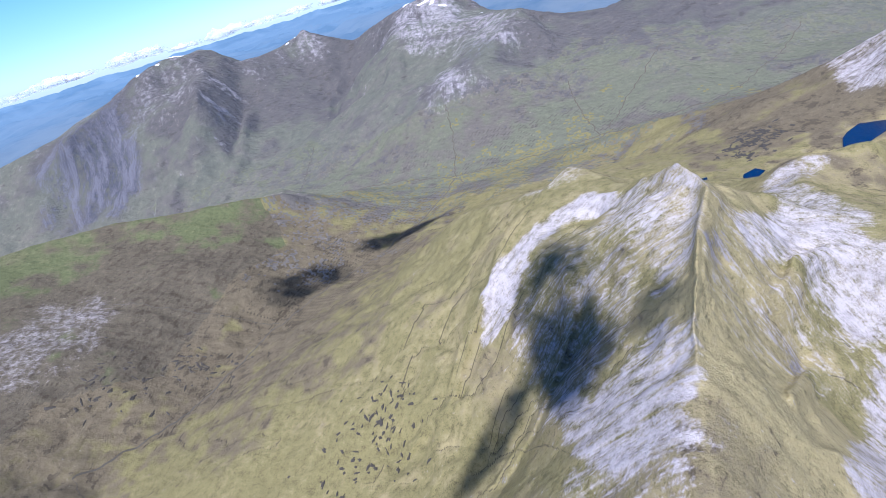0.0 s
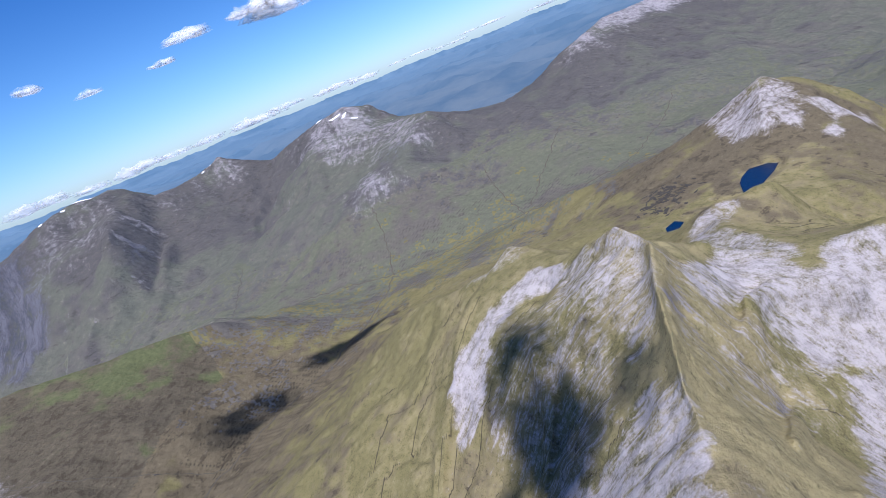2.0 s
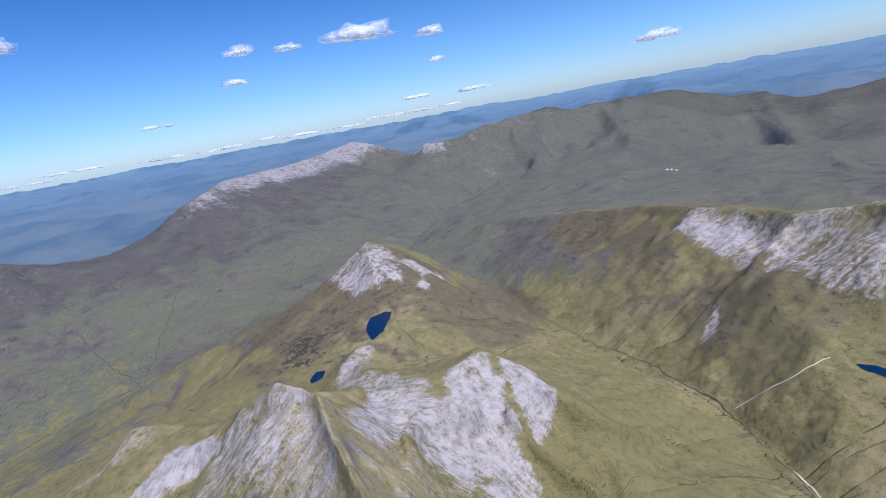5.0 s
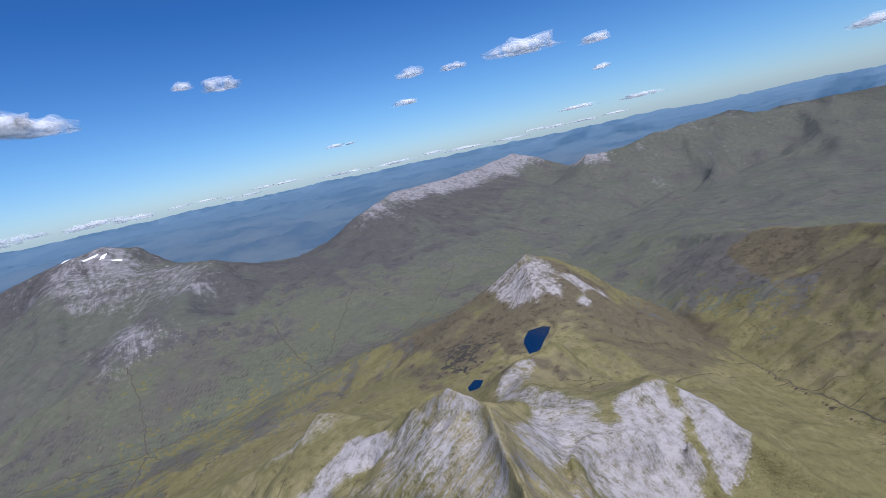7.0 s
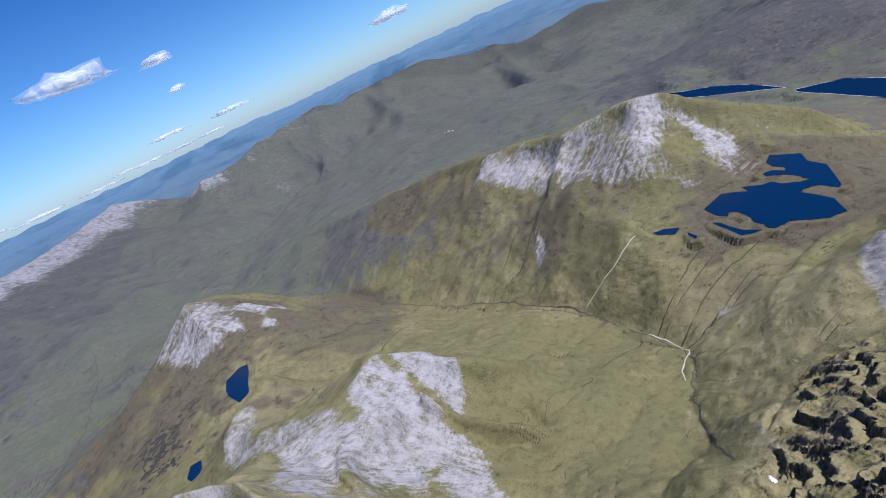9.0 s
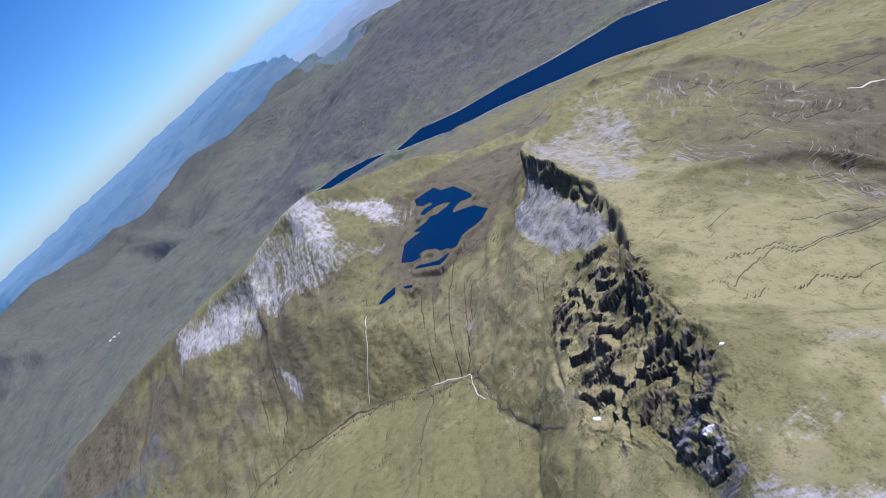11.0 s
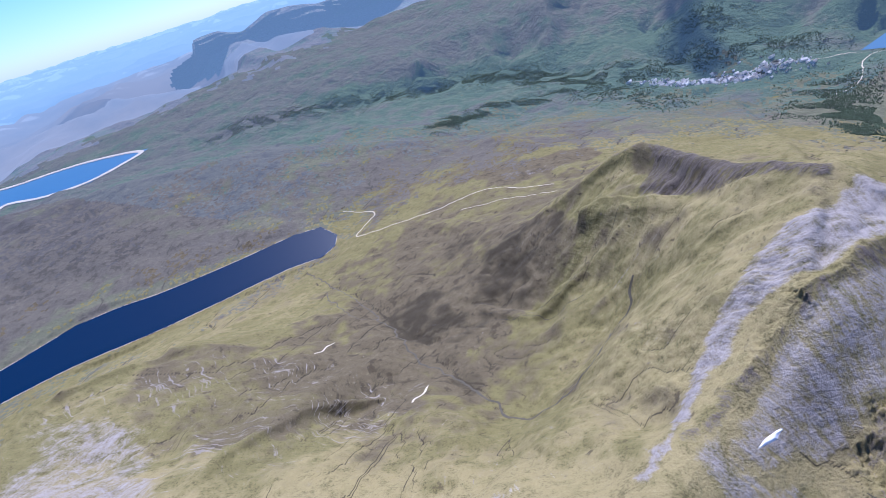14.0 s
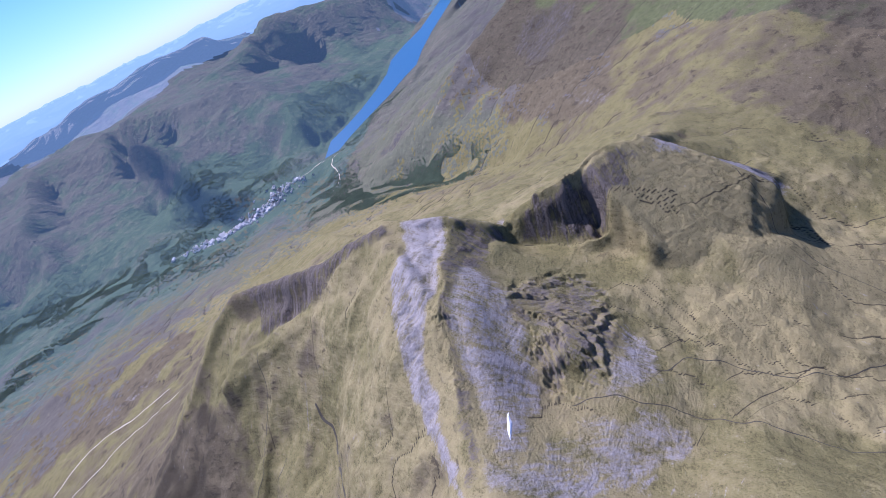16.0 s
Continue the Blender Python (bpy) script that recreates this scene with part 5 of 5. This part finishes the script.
# burn strips: the gullies' shade is put into a dark peat colour
burn_shade_stuff = plain("burn_with_gully_shade", (0.055, 0.047, 0.03), 0.7, 0.5, 0.15)
hag_stuff = plain("broken_black_peat", (0.03, 0.026, 0.018), 0.8, 0.4, 0.15)
path_stuff = plain("trodden_stone_path", (0.5, 0.45, 0.36), 0.95, 0.2, 0.3)
shore_stuff = plain("pale_shore_gravel", (0.42, 0.39, 0.35), 0.95, 0.2, 0.1)
snow_stuff = plain("old_snow", (0.9, 0.9, 0.92), 0.6, 0.06, 0.4)
cloud_stuff, nodes, links, bsdf = material("cloud_vapour")
nodes.remove(bsdf)
out = nodes["Material Output"]
lit, through_it, clear = nodes.new("ShaderNodeBsdfDiffuse"), nodes.new("ShaderNodeBsdfTranslucent"), nodes.new("ShaderNodeBsdfTransparent")
for n in (lit, through_it):
    n.inputs["Color"].default_value = (0.97, 0.97, 0.97, 1)
body, edge = nodes.new("ShaderNodeMixShader"), nodes.new("ShaderNodeMixShader")
body.inputs[0].default_value = 0.5
links.new(lit.outputs[0], body.inputs[1])
links.new(through_it.outputs[0], body.inputs[2])
co = nodes.new("ShaderNodeNewGeometry").outputs["Position"]
dense = nodes.new("ShaderNodeAttribute")
dense.attribute_name = "dense"
links.new(maths(nodes, links, "MULTIPLY", dense.outputs["Fac"], ramp_node(nodes, links, noise_node(nodes, links, co, 0.008, 3.0, 0.55), 0.28, 0.6)), edge.inputs[0])
links.new(clear.outputs[0], edge.inputs[1])
links.new(body.outputs[0], edge.inputs[2])
links.new(edge.outputs[0], out.inputs["Surface"])


def part(name, bm, stuff, parent=None, label=""):
    """Links a bmesh as one mesh object, under a thing where one is given."""
    me = bpy.data.meshes.new(name)
    bm.to_mesh(me)
    bm.free()
    me.materials.append(stuff)
    ob = new(name, me)
    if parent:
        ob.parent = parent
    return tagged(ob, label)


def eased(points, every):
    """A line of true places with its corners rounded, at even steps."""
    p = np.array(points, float)
    for _ in range(3):
        q = np.empty((2 * len(p), 2))
        q[0::2], q[1::2] = p, p
        mids = np.empty((2 * (len(p) - 1), 2))
        mids[0::2], mids[1::2] = 0.75 * p[:-1] + 0.25 * p[1:], 0.25 * p[:-1] + 0.75 * p[1:]
        p = np.concatenate([p[:1], mids, p[-1:]])
    run = np.r_[0, np.cumsum(np.hypot(*np.diff(p, axis=0).T))]
    at = np.linspace(0, run[-1], max(4, int(run[-1] / every)))
    return np.stack([np.interp(at, run, p[:, k]) for k in range(2)], -1)


def laid(name, points, width, stuff, label, category, wander=0.0, lift=0.9, seed=0, kind="structure"):
    """A strip that lies on the land: a path, a burn or a shore."""
    p = eased(points, max(3.0, width * 0.8))
    way = np.gradient(p, axis=0)
    way /= np.hypot(*way.T)[:, None] + 1e-9
    side = np.stack([-way[:, 1], way[:, 0]], -1)
    k = np.arange(len(p)) * max(3.0, width * 0.8)
    p = p + side * (wander * (lattice_noise(k / 90, k * 0 + seed, 5) + 0.6 * lattice_noise(k / 35, k * 0 + seed, 6)))[:, None]
    half = 0.5 * width * (0.75 + 0.9 * np.abs(lattice_noise(k / 40, k * 0 + seed + 9, 8)))
    rows = [p - side * half[:, None], p, p + side * half[:, None]]
    bm = bmesh.new()
    vs = []
    for n, row in enumerate(rows):
        z = ground_height(row[:, 0], row[:, 1]) + (lift if n == 1 else lift * 0.35)
        vs.append([bm.verts.new(c) for c in drawn_in(row[:, 0], row[:, 1], z)[0]])
    for a, b in ((0, 1), (1, 2)):
        for i in range(len(p) - 1):
            bm.faces.new((vs[a][i], vs[b][i], vs[b][i + 1], vs[a][i + 1]))
    bmesh.ops.recalc_face_normals(bm, faces=bm.faces[:])
    if sum(f.normal.z for f in bm.faces) < 0:
        bmesh.ops.reverse_faces(bm, faces=bm.faces[:])
    ob = part(name, bm, stuff)
    for f in ob.data.polygons:
        f.use_smooth = True
    return tagged(ob, label, category, kind=kind)


def blot(bm, x, y, long, wide, bearing, thick, rand, ragged=0.35):
    """An uneven patch with a thickness that lies on the land, added to a bmesh."""
    n, b = 14, radians(bearing)
    ring = []
    for k in range(n):
        a = 2 * math.pi * k / n
        f = 1 + ragged * (rand.random() * 2 - 1)
        u, v = long * f * math.cos(a), wide * f * math.sin(a)
        ring.append((x + u * math.sin(b) + v * math.cos(b), y + u * math.cos(b) - v * math.sin(b)))
    pts = np.array([(x, y)] + [((x + px) / 2, (y + py) / 2) for px, py in ring] + ring)
    z = ground_height(pts[:, 0], pts[:, 1]) + np.r_[thick, [thick * 0.9] * n, [-0.4] * n]
    vs = [bm.verts.new(c) for c in drawn_in(pts[:, 0], pts[:, 1], z)[0]]
    for k in range(n):
        m = (k + 1) % n
        bm.faces.new((vs[0], vs[1 + m], vs[1 + k]))
        bm.faces.new((vs[1 + k], vs[1 + m], vs[1 + n + m], vs[1 + n + k]))


# ---- burns ----
BURN = "narrow burn cut into the moor, dark with painted gully shade"

def burn(n, wide, wander, *pts):
    laid("stream", pts, wide, burn_shade_stuff, BURN, "stream", wander, 0.7, n)


burn(0, 5.0, 16, (314, -603), (421, -570), (575, -544), (675, -553), (752, -549), (845, -480), (989, -338), (1072, -260), (1162, -94), (1284, 113), (1327, 319), (1446, 596), (1532, 811), (1793, 1393))
burn(1, 6.0, 20, (-366, -1450), (-247, -1267), (-84, -1213), (-9, -1330), (60, -1431), (114, -1499), (188, -1570), (236, -1676), (342, -1866), (517, -2117), (722, -2404), (839, -2533))
burn(2, 8.0, 18, (-1580, -185), (-1461, 32), (-1434, 219), (-1406, 606), (-1287, 917), (-1151, 1125), (-950, 1654), (-925, 2104))
burn(3, 12.0, 30, (-2899, 2108), (-2146, 2194), (-1493, 2282), (-925, 2104), (-392, 2152), (-9, 2209), (702, 2328), (1900, 2377))
burn(4, 1.6, 14, (-555, -822), (-606, -780), (-631, -732), (-636, -648), (-689, -587), (-760, -537), (-1015, -431), (-1298, -347), (-1580, -185))
burn(5, 1.6, 14, (-442, -901), (-489, -832), (-512, -752), (-535, -659), (-546, -568), (-637, -492))
burn(6, 1.6, 14, (-984, -766), (-933, -691), (-906, -632), (-911, -547), (-923, -480))
burn(7, 1.6, 16, (-272, -1531), (-192, -1542), (-103, -1597), (-20, -1639), (161, -1618))
burn(8, 1.6, 16, (-355, -1376), (-257, -1299), (-149, -1234), (-84, -1213))
burn(9, 1.6, 16, (-404, -1621), (-297, -1597), (-190, -1574), (1, -1681))
burn(10, 1.6, 14, (441, -252), (517, -258), (591, -293), (685, -339), (803, -428))
burn(11, 1.6, 20, (170, 1240), (81, 1492), (-18, 1797), (-9, 2209))
burn(12, 8.0, 24, (-147, 3117), (-116, 2708), (-9, 2209))
burn(13, 8.0, 24, (539, 3315), (286, 2803), (47, 2298))
burn(14, 7.0, 24, (-1102, 3058), (-992, 2635), (-925, 2104))
burn(15, 7.0, 24, (1430, 3273), (1107, 2779), (702, 2328))
burn(16, 4.5, 24, (-2479, 3302), (-2311, 2667), (-2146, 2194))
burn(17, 4.0, 20, (-765, 1298), (-925, 1451), (-950, 1654))
burn(18, 4.0, 20, (-2073, 501), (-1780, 549), (-1406, 606))
burn(20, 7.0, 20, (181, 2285), (-9, 2221), (-236, 1867), (-467, 1914), (-723, 1817), (-925, 2104))
burn(19, 4.5, 20, (659, -2236), (554, -2035), (427, -1875), (342, -1866))

# ---- paths and tracks ----

def footpath(n, wide, label, *pts):
    laid("footpath", pts, wide, path_stuff, label, "path", 10, 1.4, n)


footpath(40, 3.5, 'pale stony footpath climbing the corrie side', (1073, -262), (1088, -298), (1117, -357), (1144, -409), (1190, -449))
footpath(41, 3, 'worn footpath along a burn', (887, -448), (842, -503), (779, -539), (747, -545), (684, -530), (640, -534))
footpath(42, 4, "pale stalkers' path across the hillside", (58, -2596), (-89, -2545), (-245, -2451), (-351, -2345))
footpath(43, 6, 'pale gravel track above the long loch', (763, -3113), (523, -3003), (577, -2848), (642, -2711), (285, -2693), (56, -2759), (-113, -2720), (-239, -2611), (-362, -2512))
footpath(44, 5, 'short pale path on a brown slope', (481, -1628), (466, -1667), (453, -1717))
footpath(45, 5, 'pale path beside the gorge', (131, -1408), (133, -1377), (153, -1328))
footpath(46, 8, 'winding pale road above the village', (-2183, -3592), (-2275, -3665), (-2357, -3724), (-2544, -3827), (-2717, -4138), (-3015, -4289))
footpath(47, 9, 'grey road through the village', (-2916, -4394), (-2516, -4400), (-2108, -4580), (-1803, -4730), (-1394, -5041))
SHORE_OF = {"reservoir": 90.0, "long_loch": 4.0, "small_loch": 3.5}
for name, level, shore in LAKES:
    if name in SHORE_OF:
        laid("shore", np.r_[shore, shore[:1]], SHORE_OF[name], shore_stuff, "pale bare shore round a loch", "shore", 3, 16.0 if name == "reservoir" else 3.0, 70)

# ---- peat hags and snow ----
rand = random.Random(11)
for label, spots in (("dark broken peat hags on the brown col", [(402, 946, 70, 40, 9), (480, 1000, 70, 44, 9), (420, 1060, 60, 24, 8), (379, 884, 30, 14, 7)]), ("dark peat hags in the boggy glen side", [(-661, -137, 120, 70, 5), (-620, -60, 60, 30, 5), (-1552, 295, 120, 50, 7), (-1700, 150, 120, 40, 7)])):
    bm = bmesh.new()
    for x, y, reach, count, size in spots:
        for _ in range(count):
            blot(bm, x + rand.gauss(0, reach * 0.6), y + rand.gauss(0, reach * 0.6), size * rand.uniform(0.5, 2.2), size * rand.uniform(0.3, 0.9), rand.uniform(0, 180), 2.2, rand, 0.5)
    tagged(part("peat_hags", bm, hag_stuff), label, "peat hag", kind="stuff")
for x, y, long, wide, bearing in ((-366, -949, 24, 3.2, 62), (252, -642, 15, 4, 80), (56, -691, 10, 3, 20), (101, -779, 4, 3, 50), (-4684, 4788, 110, 28, 40), (-4760, 4557, 36, 22, 60), (-4897, 4337, 26, 22, 0), (-3549, 5501, 36, 22, 30), (-3492, 5641, 24, 18, 30), (-1595, 5273, 90, 20, 70), (-1492, 5246, 50, 22, 30), (-1370, 5200, 60, 20, 80), (-1830, 5335, 50, 16, 60), (-952, 5015, 30, 22, 0)):
    bm = bmesh.new()
    blot(bm, x, y, long, wide, bearing, 1.5 + 0.02 * long, rand, 0.3)
    tagged(part("snow_patch", bm, snow_stuff), "old white snow patch lying in a hollow", "snow", group="snow patches")


# ---- clouds ----
def cloud(x, y, z, long, wide, thick, bearing, seed, label, thin=1.0):
    """A heap of vapour with a flat base, thinner towards its outside, in scene metres."""
    b, shift = radians(bearing), Vector((seed * 7.3, seed * 3.1, seed * 1.7))
    bm = bmesh.new()
    layer = bm.verts.layers.float.new("dense")
    for size, density in ((1.0, 0.2), (0.84, 0.38), (0.66, 0.75)) if thin > 0.7 else ((1.0, 0.45), (0.7, 0.8)):
        for v in bmesh.ops.create_icosphere(bm, subdivisions=3, radius=1.0)["verts"]:
            n = v.co.normalized()
            q = Vector((n.x * long, n.y * wide, n.z * thick)) / (0.55 * wide) + shift
            lumps = 1 + 0.55 * noise.noise(q * 0.7) + 0.28 * noise.noise(q * 1.7 * (2 - size))
            u, w, h = n.x * long * size * lumps, n.y * wide * size * lumps, n.z * thick * size * lumps
            h = h if h > 0 else 0.3 * h
            v.co = Vector((x + u * math.sin(b) + w * math.cos(b), y + u * math.cos(b) - w * math.sin(b), z + h))
            v[layer] = density * thin
    for f in bm.faces:
        f.smooth = True
    return tagged(part("cloud", bm, cloud_stuff), label, "cloud", group="clouds")


def in_sky(bearing, height, far):
    b, e = radians(bearing), radians(height)
    return CX + far * math.sin(b) * math.cos(e), CY + far * math.cos(b) * math.cos(e), CZ + far * math.sin(e)


WHITE = "small white fair-weather cloud in a blue sky"

def fair_cloud(n, bearing, height, long, wide, thick):
    cloud(*in_sky(bearing, height, 4780), long * 1.6, wide * 2.2, thick * 2.3, bearing + 90 + (n % 3) * 6 - 6, 200 + n, WHITE, 0.85)


fair_cloud(0, -14.2, 8.9, 190, 60, 50)
fair_cloud(1, -15.6, 9.7, 90, 40, 36)
fair_cloud(2, -1.4, 11.2, 50, 26, 22)
fair_cloud(3, 2.2, 10.8, 95, 35, 34)
fair_cloud(4, 21.9, 8.7, 70, 32, 30)
fair_cloud(5, 26.7, 8.5, 80, 22, 18)
fair_cloud(6, 34.3, 8.6, 200, 50, 48)
fair_cloud(7, 41.9, 7.8, 80, 34, 28)
fair_cloud(8, 20.7, 5.9, 80, 16, 18)
fair_cloud(9, 12.5, 2.9, 90, 14, 10)
fair_cloud(10, 42.1, 5.0, 45, 18, 14)
fair_cloud(11, 45.6, 1.3, 120, 18, 12)
fair_cloud(12, 39.3, 1.5, 110, 18, 12)
fair_cloud(13, 64.8, 2.9, 130, 40, 26)
fair_cloud(14, -23.6, 9.4, 130, 34, 30)
fair_cloud(15, -18.1, 9.6, 70, 32, 28)
fair_cloud(16, -38.2, 9.1, 60, 24, 20)
fair_cloud(17, -33.9, 7.5, 60, 22, 16)
fair_cloud(18, -42.0, 7.6, 40, 16, 14)
fair_cloud(19, -44.8, 7.3, 50, 22, 18)
fair_cloud(20, -27.0, 7.9, 70, 22, 16)
for n in range(34):
    bearing = -56 + n * 3.0 + rand.uniform(-1, 1)
    cloud(*in_sky(bearing, rand.uniform(-0.35, 0.2), 4890), rand.uniform(110, 190), rand.uniform(20, 30), rand.uniform(30, 60) if bearing < -5 else rand.uniform(9, 20), bearing + 90, 300 + n, "low white cloud in a bank along the horizon", 0.6)
# clouds overhead that throw their shade on the slopes
for n, (x, y, z, long, wide, bearing, thin) in enumerate(((-215, -60, 930, 190, 92, 178, 1.0), (-190, -215, 950, 120, 75, 40, 0.9), (-60, -220, 1040, 62, 32, 20, 0.5), (-92, -85, 1030, 50, 26, 10, 0.3), (-355, -215, 760, 150, 34, 30, 0.8), (-1080, 1290, 420, 260, 70, 65, 0.8), (-1400, 880, 470, 160, 120, 40, 0.7))):
    reach = (2500 - z) / TO_SUN.z
    cloud(x + TO_SUN.x * reach, y + TO_SUN.y * reach, 2500, long, wide, 60, bearing, 400 + n, "small cloud overhead shading the mountain side", thin)

for n, (x, y, z, long, wide, bearing) in enumerate(((-2150, -5500, 350, 230, 120, 150), (-2500, -6700, 500, 180, 110, 120))):
    (x, y, z), _ = drawn_in(x, y, z)
    reach = (2900 - z) / TO_SUN.z
    cloud(x + TO_SUN.x * reach, y + TO_SUN.y * reach, 2900, long, wide, 50, bearing, 430 + n, "fair-weather cloud shading a far slope", 0.8)

# ---- village and woods by the sea loch ----
wall_stuff = plain("white_harled_wall", (0.84, 0.83, 0.8), 0.9, 0.05, 0.5)
# slate lightened so that its colour stands in for glare
slate_stuff = plain("slate_roof_with_glare", (0.62, 0.62, 0.63), 0.7, 0.2, 0.5)
# leaf green is lightened and blued to carry the haze
wood_stuff = plain("leaves_with_haze", (0.085, 0.12, 0.07), 0.9, 0.45, 0.02)


def house(wide, deep, high):
    """A house with gables: walls and a pitched roof."""
    top = new("house")
    bm = bmesh.new()
    w, d = wide / 2, deep / 2
    base = [bm.verts.new(c) for c in ((-w, -d, -2), (w, -d, -2), (w, d, -2), (-w, d, -2))]
    eave = [bm.verts.new(c) for c in ((-w, -d, high), (w, -d, high), (w, d, high), (-w, d, high))]
    ends = [bm.verts.new((-w, 0, high + d * 0.8)), bm.verts.new((w, 0, high + d * 0.8))]
    for k in range(4):
        bm.faces.new((base[k], base[(k + 1) % 4], eave[(k + 1) % 4], eave[k]))
    bm.faces.new((eave[1], eave[2], ends[1]))
    bm.faces.new((eave[3], eave[0], ends[0]))
    part("wall", bm, wall_stuff, top)
    bm = bmesh.new()
    for s in (-1, 1):
        low = [bm.verts.new((x, s * (d + 0.5), high - 0.3)) for x in (-w - 0.4, w + 0.4)]
        tip = [bm.verts.new((x, 0, high + d * 0.8 + 0.2)) for x in (-w - 0.4, w + 0.4)]
        bm.faces.new((low[0], low[1], tip[1], tip[0]) if s < 0 else (low[1], low[0], tip[0], tip[1]))
    bmesh.ops.solidify(bm, geom=bm.faces[:], thickness=0.25)
    part("roof", bm, slate_stuff, top)
    return tagged(top, "white house with a slate roof, glare in its colour", "house", group="village houses")


protos = [house(17, 11, 6), house(26, 12, 7), house(52, 24, 9)]
spots = []
for n in range(230):
    k = rand.random()
    x = -2530 + 1050 * k + rand.gauss(0, 40)
    y = -4400 - 520 * k * k + rand.gauss(0, 85)
    spots.append((x, y, rand.choice((0, 0, 1, 1, 2, 2) if n % 4 == 0 else (0, 0, 1)), rand.uniform(-25, 25) + 25))
for n in range(110):
    k = rand.uniform(0.1, 0.75)
    spots.append((-2530 + 1050 * k + rand.gauss(0, 30), -4400 - 520 * k * k + rand.gauss(0, 40), rand.choice((0, 1, 1, 2)), rand.uniform(-20, 20) + 25))
# a lodge and its steading on the far moor
for dx, dy in ((0, 0), (45, 20), (-40, 35), (20, -50)):
    spots.append((5584 + dx, 1934 + dy, 1, 20 + dx))
used_protos = set()
for x, y, kind_n, turn in spots:
    place, s = drawn_in(x, y, float(ground_height(x, y)))
    m = Matrix.LocRotScale(Vector(place), Euler((0, 0, radians(turn))), None)
    ob = protos[kind_n]
    if kind_n in used_protos:
        copy_thing(ob, m)
    else:
        used_protos.add(kind_n)
        ob.scale = (float(s),) * 3
        ob.matrix_basis = m @ Matrix.Diagonal((float(s), float(s), float(s), 1))

tri_v, tri_f = [], []
WOODS = (((2968, -6150), (1339, -6399), 230, 1500), ((1339, -6399), (-638, -6103), 250, 2200), ((-638, -6103), (-1123, -5048), 300, 1500), ((-1123, -5048), (-1471, -4023), 260, 800), ((185, -4257), (-228, -4884), 90, 700), ((-228, -4884), (-900, -5000), 130, 600), ((88, -6595), (-1030, -5700), 260, 1000), ((-1030, -5527), (-1750, -5000), 260, 1100), ((-1750, -5200), (-2900, -4750), 240, 1300), ((-2100, -5500), (-2600, -5700), 330, 1100), ((-1900, -3250), (-2300, -3600), 200, 900), ((-2030, -2150), (-2130, -2800), 120, 2600), ((-2130, -2800), (-1990, -3300), 130, 1600), ((-1750, -2250), (-1800, -2900), 90, 800), ((-2250, -3600), (-2500, -4050), 240, 800), ((-3015, -4250), (-4376, -4366), 130, 600), ((-3516, -5060), (-4996, -5464), 200, 700), ((60, -4925), (253, -4155), 80, 500), ((-3556, 2543), (-2899, 2211), 120, 400))
for a, b, spread, count in WOODS:
    count = int(count * 2.3)
    k = np.array([rand.random() for _ in range(count)])
    px = a[0] + (b[0] - a[0]) * k + np.array([rand.gauss(0, spread * 0.6) for _ in range(count)])
    py = a[1] + (b[1] - a[1]) * k + np.array([rand.gauss(0, spread * 0.6) for _ in range(count)])
    keep = lattice_noise(px / 180, py / 180, 77) > -0.12
    for shore_name, _, shore in LAKES:
        if shore_name == "sea_loch":
            keep &= ~inside(shore, px, py)
    for hx, hy, _, _ in spots[::5]:
        keep &= np.hypot(px - hx, py - hy) > 45
    px, py = px[keep], py[keep]
    pz = ground_height(px, py)
    for x, y, z in zip(px, py, pz):
        (c, s) = drawn_in(x, y, z)
        high, wide, n0 = rand.uniform(5, 10) * s, rand.uniform(2.6, 4.6) * s, len(tri_v)
        lean = rand.uniform(0, 1.2)
        for level, w in ((0.0, 0.75), (0.45, 1.0)):
            for q in range(5):
                ang = lean + 2 * math.pi * q / 5
                f = w * wide * rand.uniform(0.75, 1.15)
                tri_v.append((c[0] + f * math.cos(ang), c[1] + f * math.sin(ang), c[2] + high * level))
        tri_v.append((c[0], c[1], c[2] + high))
        for q in range(5):
            r = (q + 1) % 5
            tri_f += [(n0 + q, n0 + r, n0 + 5 + r), (n0 + q, n0 + 5 + r, n0 + 5 + q), (n0 + 5 + q, n0 + 5 + r, n0 + 10)]
me = bpy.data.meshes.new("woodland")
me.from_pydata(tri_v, [], tri_f)
me.materials.append(wood_stuff)
tagged(new("woodland", me), "dark green birch and pine woods in the glen", "trees", kind="stuff")
